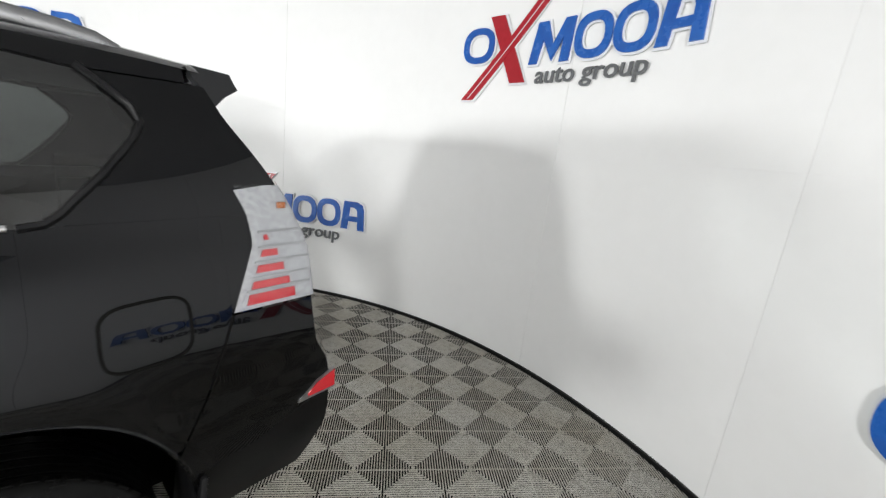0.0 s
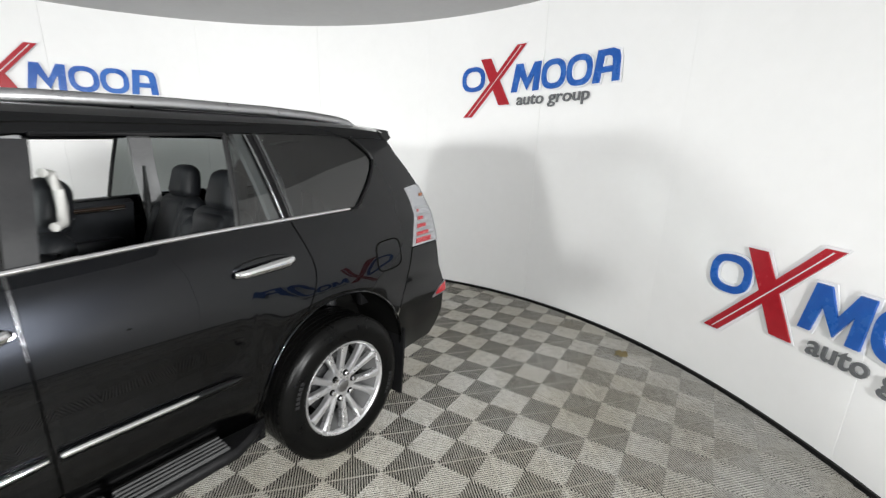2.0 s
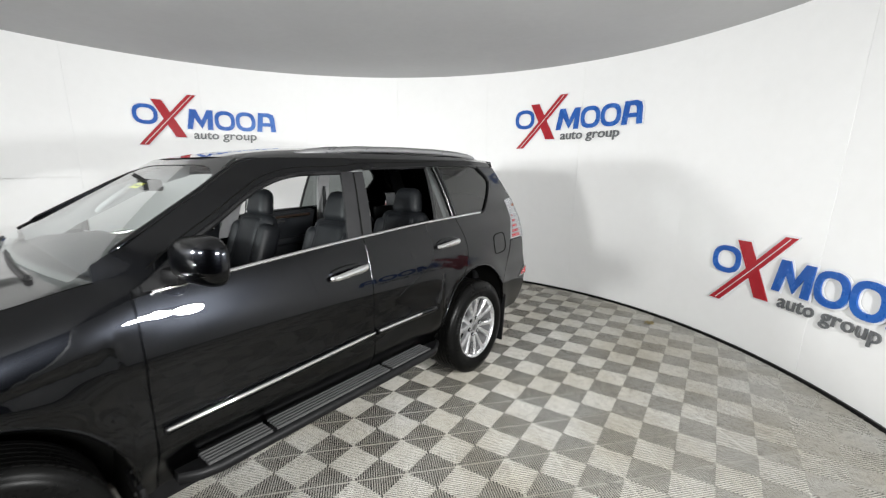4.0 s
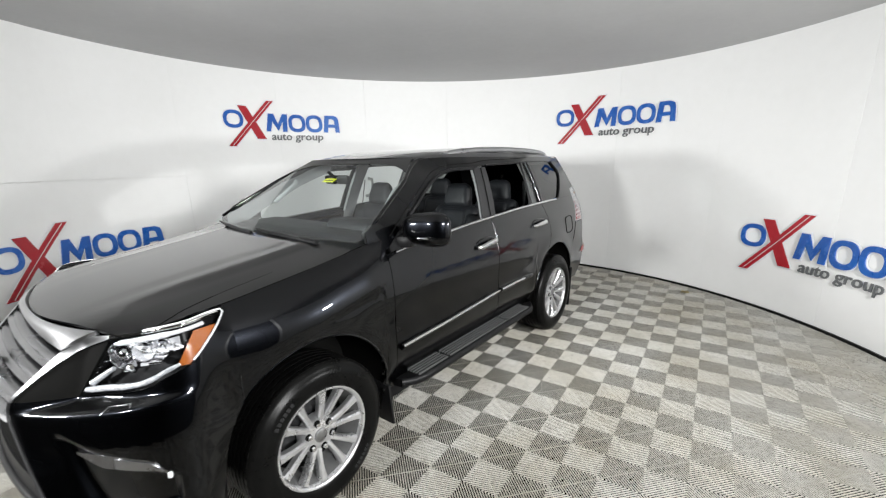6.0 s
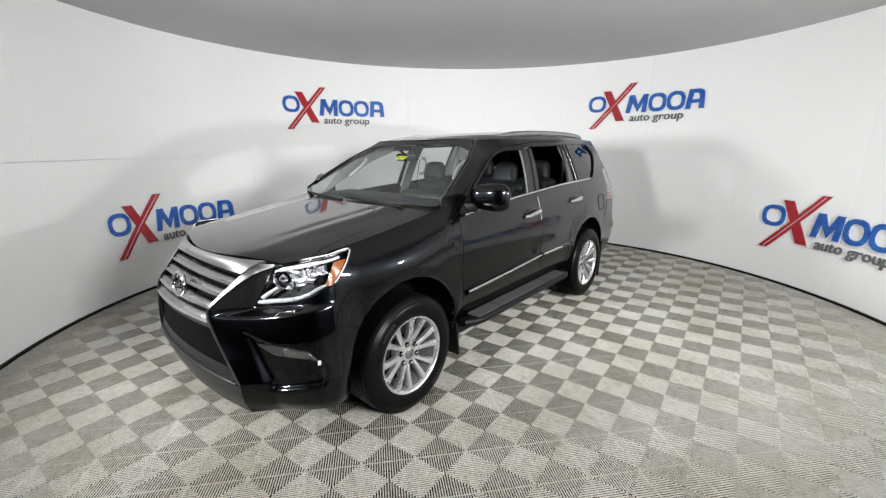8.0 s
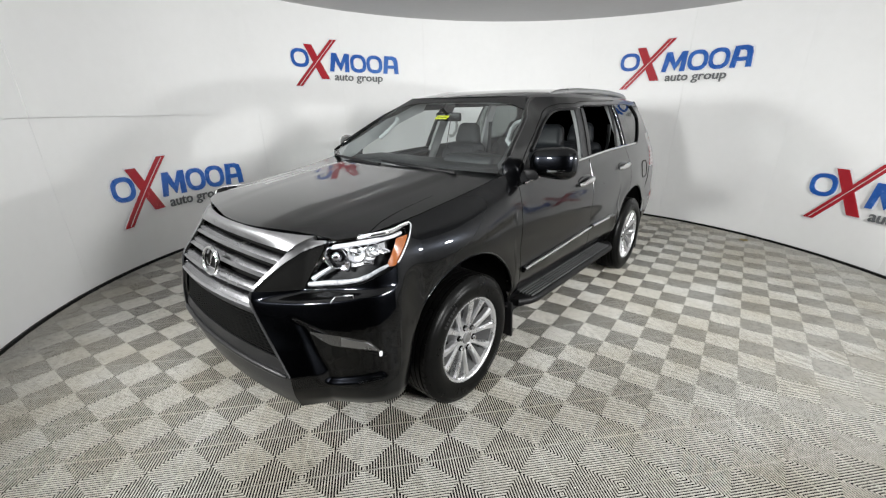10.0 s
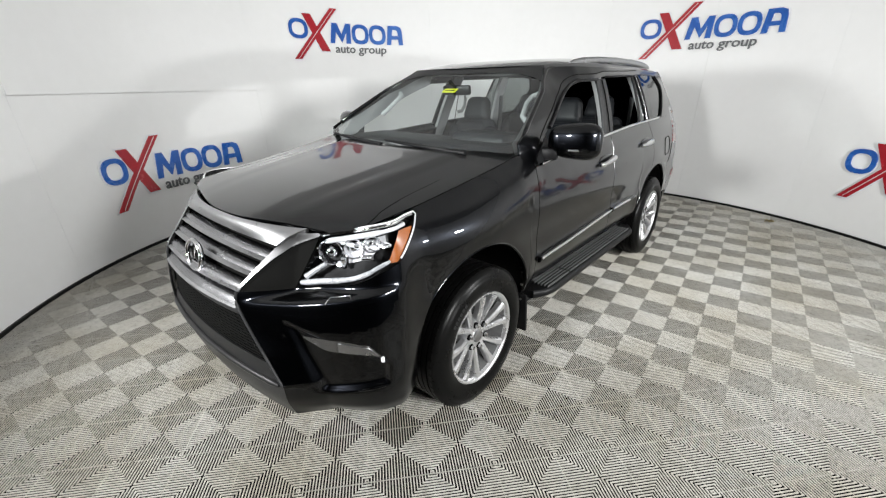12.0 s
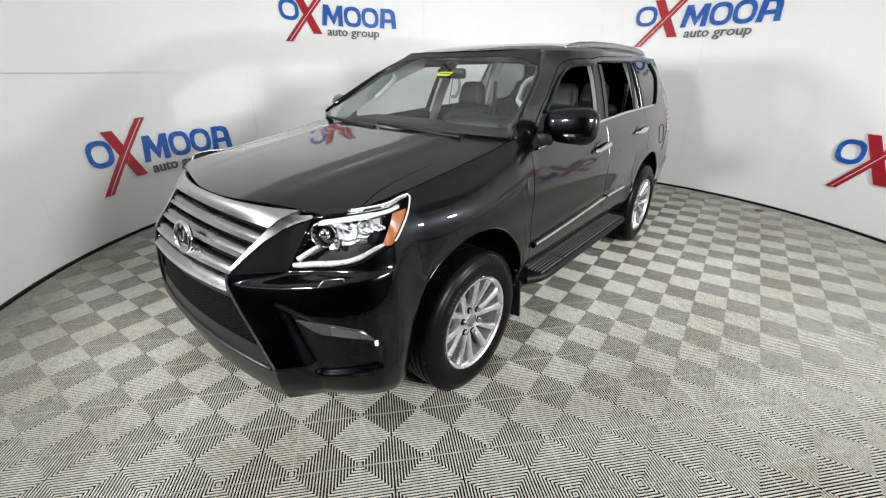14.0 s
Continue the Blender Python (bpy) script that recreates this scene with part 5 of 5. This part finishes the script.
def wording(word, a, b, az, z, root, inv):
    """One slanted grey word of the sign, cut from thin sheet."""
    text = bpy.data.curves.new("lettering", "FONT")
    text.body, text.shear, text.extrude, text.offset, text.resolution_u = word, 0.08, 0.5, 0.012, 3
    shape = bpy.data.objects.new("lettering", text)
    data = bpy.data.meshes.new_from_object(shape)
    bpy.data.objects.remove(shape)
    bpy.data.curves.remove(text)
    xs = [v.co.x for v in data.vertices]
    lo, wide = min(xs), max(xs) - min(xs)
    for v in data.vertices:
        v.co = inv @ Vector(bent(a + (v.co.x - lo) / wide * (b - a), z + 0.104 + v.co.y * 0.165, 0.010 + 0.010 * v.co.z, az))
    data.materials.clear()
    data.materials.append(SLATE)
    ob = new("lettering", data)
    ob.parent = root


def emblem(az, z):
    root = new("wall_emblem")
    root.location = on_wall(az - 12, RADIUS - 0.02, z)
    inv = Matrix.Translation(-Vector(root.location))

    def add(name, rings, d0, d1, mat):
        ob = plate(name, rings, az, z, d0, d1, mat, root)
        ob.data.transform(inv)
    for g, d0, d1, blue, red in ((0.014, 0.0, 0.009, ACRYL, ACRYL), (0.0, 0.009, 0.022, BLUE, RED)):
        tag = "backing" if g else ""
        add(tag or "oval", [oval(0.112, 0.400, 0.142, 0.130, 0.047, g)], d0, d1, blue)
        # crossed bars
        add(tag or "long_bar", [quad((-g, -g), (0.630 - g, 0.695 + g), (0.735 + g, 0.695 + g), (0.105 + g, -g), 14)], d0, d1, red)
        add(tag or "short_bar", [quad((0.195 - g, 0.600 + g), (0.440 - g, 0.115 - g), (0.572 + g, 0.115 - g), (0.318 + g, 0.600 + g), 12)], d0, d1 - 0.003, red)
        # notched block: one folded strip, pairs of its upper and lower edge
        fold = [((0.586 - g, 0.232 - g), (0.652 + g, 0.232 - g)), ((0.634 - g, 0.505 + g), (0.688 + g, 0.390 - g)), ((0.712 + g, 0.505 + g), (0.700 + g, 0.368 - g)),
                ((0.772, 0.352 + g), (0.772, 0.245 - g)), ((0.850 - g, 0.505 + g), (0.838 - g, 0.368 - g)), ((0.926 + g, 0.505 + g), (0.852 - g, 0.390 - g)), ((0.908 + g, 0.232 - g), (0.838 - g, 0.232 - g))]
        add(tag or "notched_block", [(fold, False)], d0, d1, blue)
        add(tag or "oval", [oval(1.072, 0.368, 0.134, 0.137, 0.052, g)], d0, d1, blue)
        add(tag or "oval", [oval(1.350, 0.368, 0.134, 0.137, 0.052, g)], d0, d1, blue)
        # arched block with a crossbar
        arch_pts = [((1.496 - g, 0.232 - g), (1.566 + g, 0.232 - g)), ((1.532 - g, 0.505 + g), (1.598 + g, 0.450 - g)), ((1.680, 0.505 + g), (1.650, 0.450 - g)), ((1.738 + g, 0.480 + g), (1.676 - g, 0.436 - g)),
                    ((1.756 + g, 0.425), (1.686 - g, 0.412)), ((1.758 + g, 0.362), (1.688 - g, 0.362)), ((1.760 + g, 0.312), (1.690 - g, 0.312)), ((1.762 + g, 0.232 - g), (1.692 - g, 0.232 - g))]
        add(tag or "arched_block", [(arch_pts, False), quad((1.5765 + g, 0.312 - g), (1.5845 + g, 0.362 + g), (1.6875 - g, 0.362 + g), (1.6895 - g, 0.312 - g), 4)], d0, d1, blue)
    for word, a, b in (("auto", 0.655, 0.972), ("group", 1.020, 1.478)):
        wording(word, a, b, az, z, root, inv)
    # pale line inside the long bar
    add("inlay", [quad((0.060, 0.012), (0.674, 0.683), (0.683, 0.683), (0.069, 0.012), 14)], 0.022, 0.0235, WHITEPL)
    tagged(root, "raised blue and red emblem with grey lettering on white wall", "wall sign", "emblems round the booth")
    return root


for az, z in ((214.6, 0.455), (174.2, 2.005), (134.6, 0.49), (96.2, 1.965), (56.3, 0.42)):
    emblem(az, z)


# floodlight fixtures ------------------------------------------------------------
for az, z, watts, size, far, cone, aim in FLOODS:
    foot = on_wall(az, far + 0.17, z)
    root = new("flood_lamp")
    root.location = (foot[0], foot[1], 0)
    m = Matrix.Translation((-foot[0], -foot[1], 0)) @ look(on_wall(az, far + 0.015, z), aim)
    for name, c, dims in (("housing", (0, 0, 0.035), (size + 0.05, size * (0.7 if far > RADIUS else 0.40) + 0.05, 0.06)), ("bracket", (0, 0, 0.11), (0.05, 0.05, 0.14))):
        boxpart(name, c, dims, 0.008, PLASTIC, root).data.transform(m)
    if far < RADIUS:
        tagged(root, "flat black floodlight panel bracketed to the white wall", "lamp", "floodlights")
        continue
    tube("pole", [(0, 0, 0.12), (0, 0, z + 0.05)], 0.014, PLASTIC, root)
    for k in range(3):
        a = radians(az + 60 + 120 * k)
        tube("leg", [(0, 0, 0.30), (0.22 * math.cos(a), 0.22 * math.sin(a), 0.012)], 0.010, PLASTIC, root)
    tagged(root, "flat black floodlight panel on a thin tripod stand", "lamp", "floodlights")


# torn scrap of tape on the floor
bm = bmesh.new()
rows = [[bm.verts.new((1.745 + 0.022 * i + 0.010 * math.sin(j * 2.1 + i), 3.43 + 0.026 * j + 0.007 * math.sin(i * 3.0), 0.001 + 0.020 * abs(math.sin(i * 1.3 + j * 0.9)))) for j in range(5)] for i in range(5)]
for a, b in zip(rows, rows[1:]):
    for k in range(4):
        bm.faces.new((a[k], b[k], b[k + 1], a[k + 1]))
bmesh.ops.solidify(bm, geom=bm.faces[:], thickness=0.001)
scrap = part("paper_scrap", bm, SCRAP, None)
tagged(scrap, "small crumpled yellowish scrap lying on the tiles", "litter")


# floor tiles ------------------------------------------------------------------
PITCH, TURNED = 0.2945, 49.9
ORIGIN = (0.826, -2.164)


def tile_mesh():
    """One square tile: ribs that run square round its four corners, with a solid edge."""
    h, n = PITCH / 2, 11
    step, w, deep = h / 11, 0.0028, 0.0140
    verts, faces = [], []

    def prism(poly, deep=deep, top=0.0):
        b = len(verts)
        for x, y in poly:
            verts.append((x, y, top))
        for x, y in poly:
            verts.append((x, y, -deep))
        k = len(poly)
        faces.append(tuple(range(b, b + k)))
        for i in range(k):
            j = (i + 1) % k
            faces.append((b + j, b + i, b + k + i, b + k + j))
    for sx, sy in ((1, 1), (-1, 1), (-1, -1), (1, -1)):
        for k in range(n):
            d = (k + 0.5) * step
            i0, o0 = d - w * 0.85, d + w * 0.85
            for poly in ([(0.0, i0), (i0, i0), (o0, o0), (0.0, o0)], [(i0, 0.0), (o0, 0.0), (o0, o0), (i0, i0)]):
                q = [(sx * (h - x), sy * (h - y)) for x, y in poly]
                area = sum(a[0] * b[1] - b[0] * a[1] for a, b in zip(q, q[1:] + q[:1]))
                prism(q if area > 0 else q[::-1], 0.0048)
    e = 0.00075
    for a, b, c, d in ((-h + 4e-4, -h + 4e-4, h - 4e-4, -h + e), (-h + 4e-4, h - e, h - 4e-4, h - 4e-4), (-h + 4e-4, -h + e, -h + e, h - e), (h - e, -h + e, h - 4e-4, h - e)):
        prism([(a, b), (c, b), (c, d), (a, d)], top=-0.0085)
    return verts, faces


tv, tf = tile_mesh()
tile_data = bpy.data.meshes.new("tile")
tile_data.from_pydata(tv, [], tf)
tile_data.materials.append(TILE)
spots = []
ca, sa = math.cos(radians(TURNED)), math.sin(radians(TURNED))
for i in range(-26, 27):
    for j in range(-26, 27):
        u, v = (i + 0.5) * PITCH, (j + 0.5) * PITCH
        x, y = ORIGIN[0] + u * ca - v * sa, ORIGIN[1] + u * sa + v * ca
        if math.hypot(x - ROOM[0], y - ROOM[1]) < RADIUS + 0.2:
            spots.append((x, y))
spots.sort(key=lambda p: math.hypot(p[0] - 1.75, (p[1] + 0.4) * 0.62))
for x, y in spots[:300]:
    ob = new("tile", tile_data)
    ob.matrix_world = pose(x, y, 0, 0, 0, TURNED)
    ob.parent = floor
av, af = [], []
for x, y in spots[300:]:
    b = len(av)
    av += [(x + px * ca - py * sa, y + px * sa + py * ca, pz) for px, py, pz in tv]
    af += [tuple(b + k for k in f) for f in tf]
rest = link("tiles", av, af, TILE, floor, smooth=False)
tagged(rest, kind="stuff")
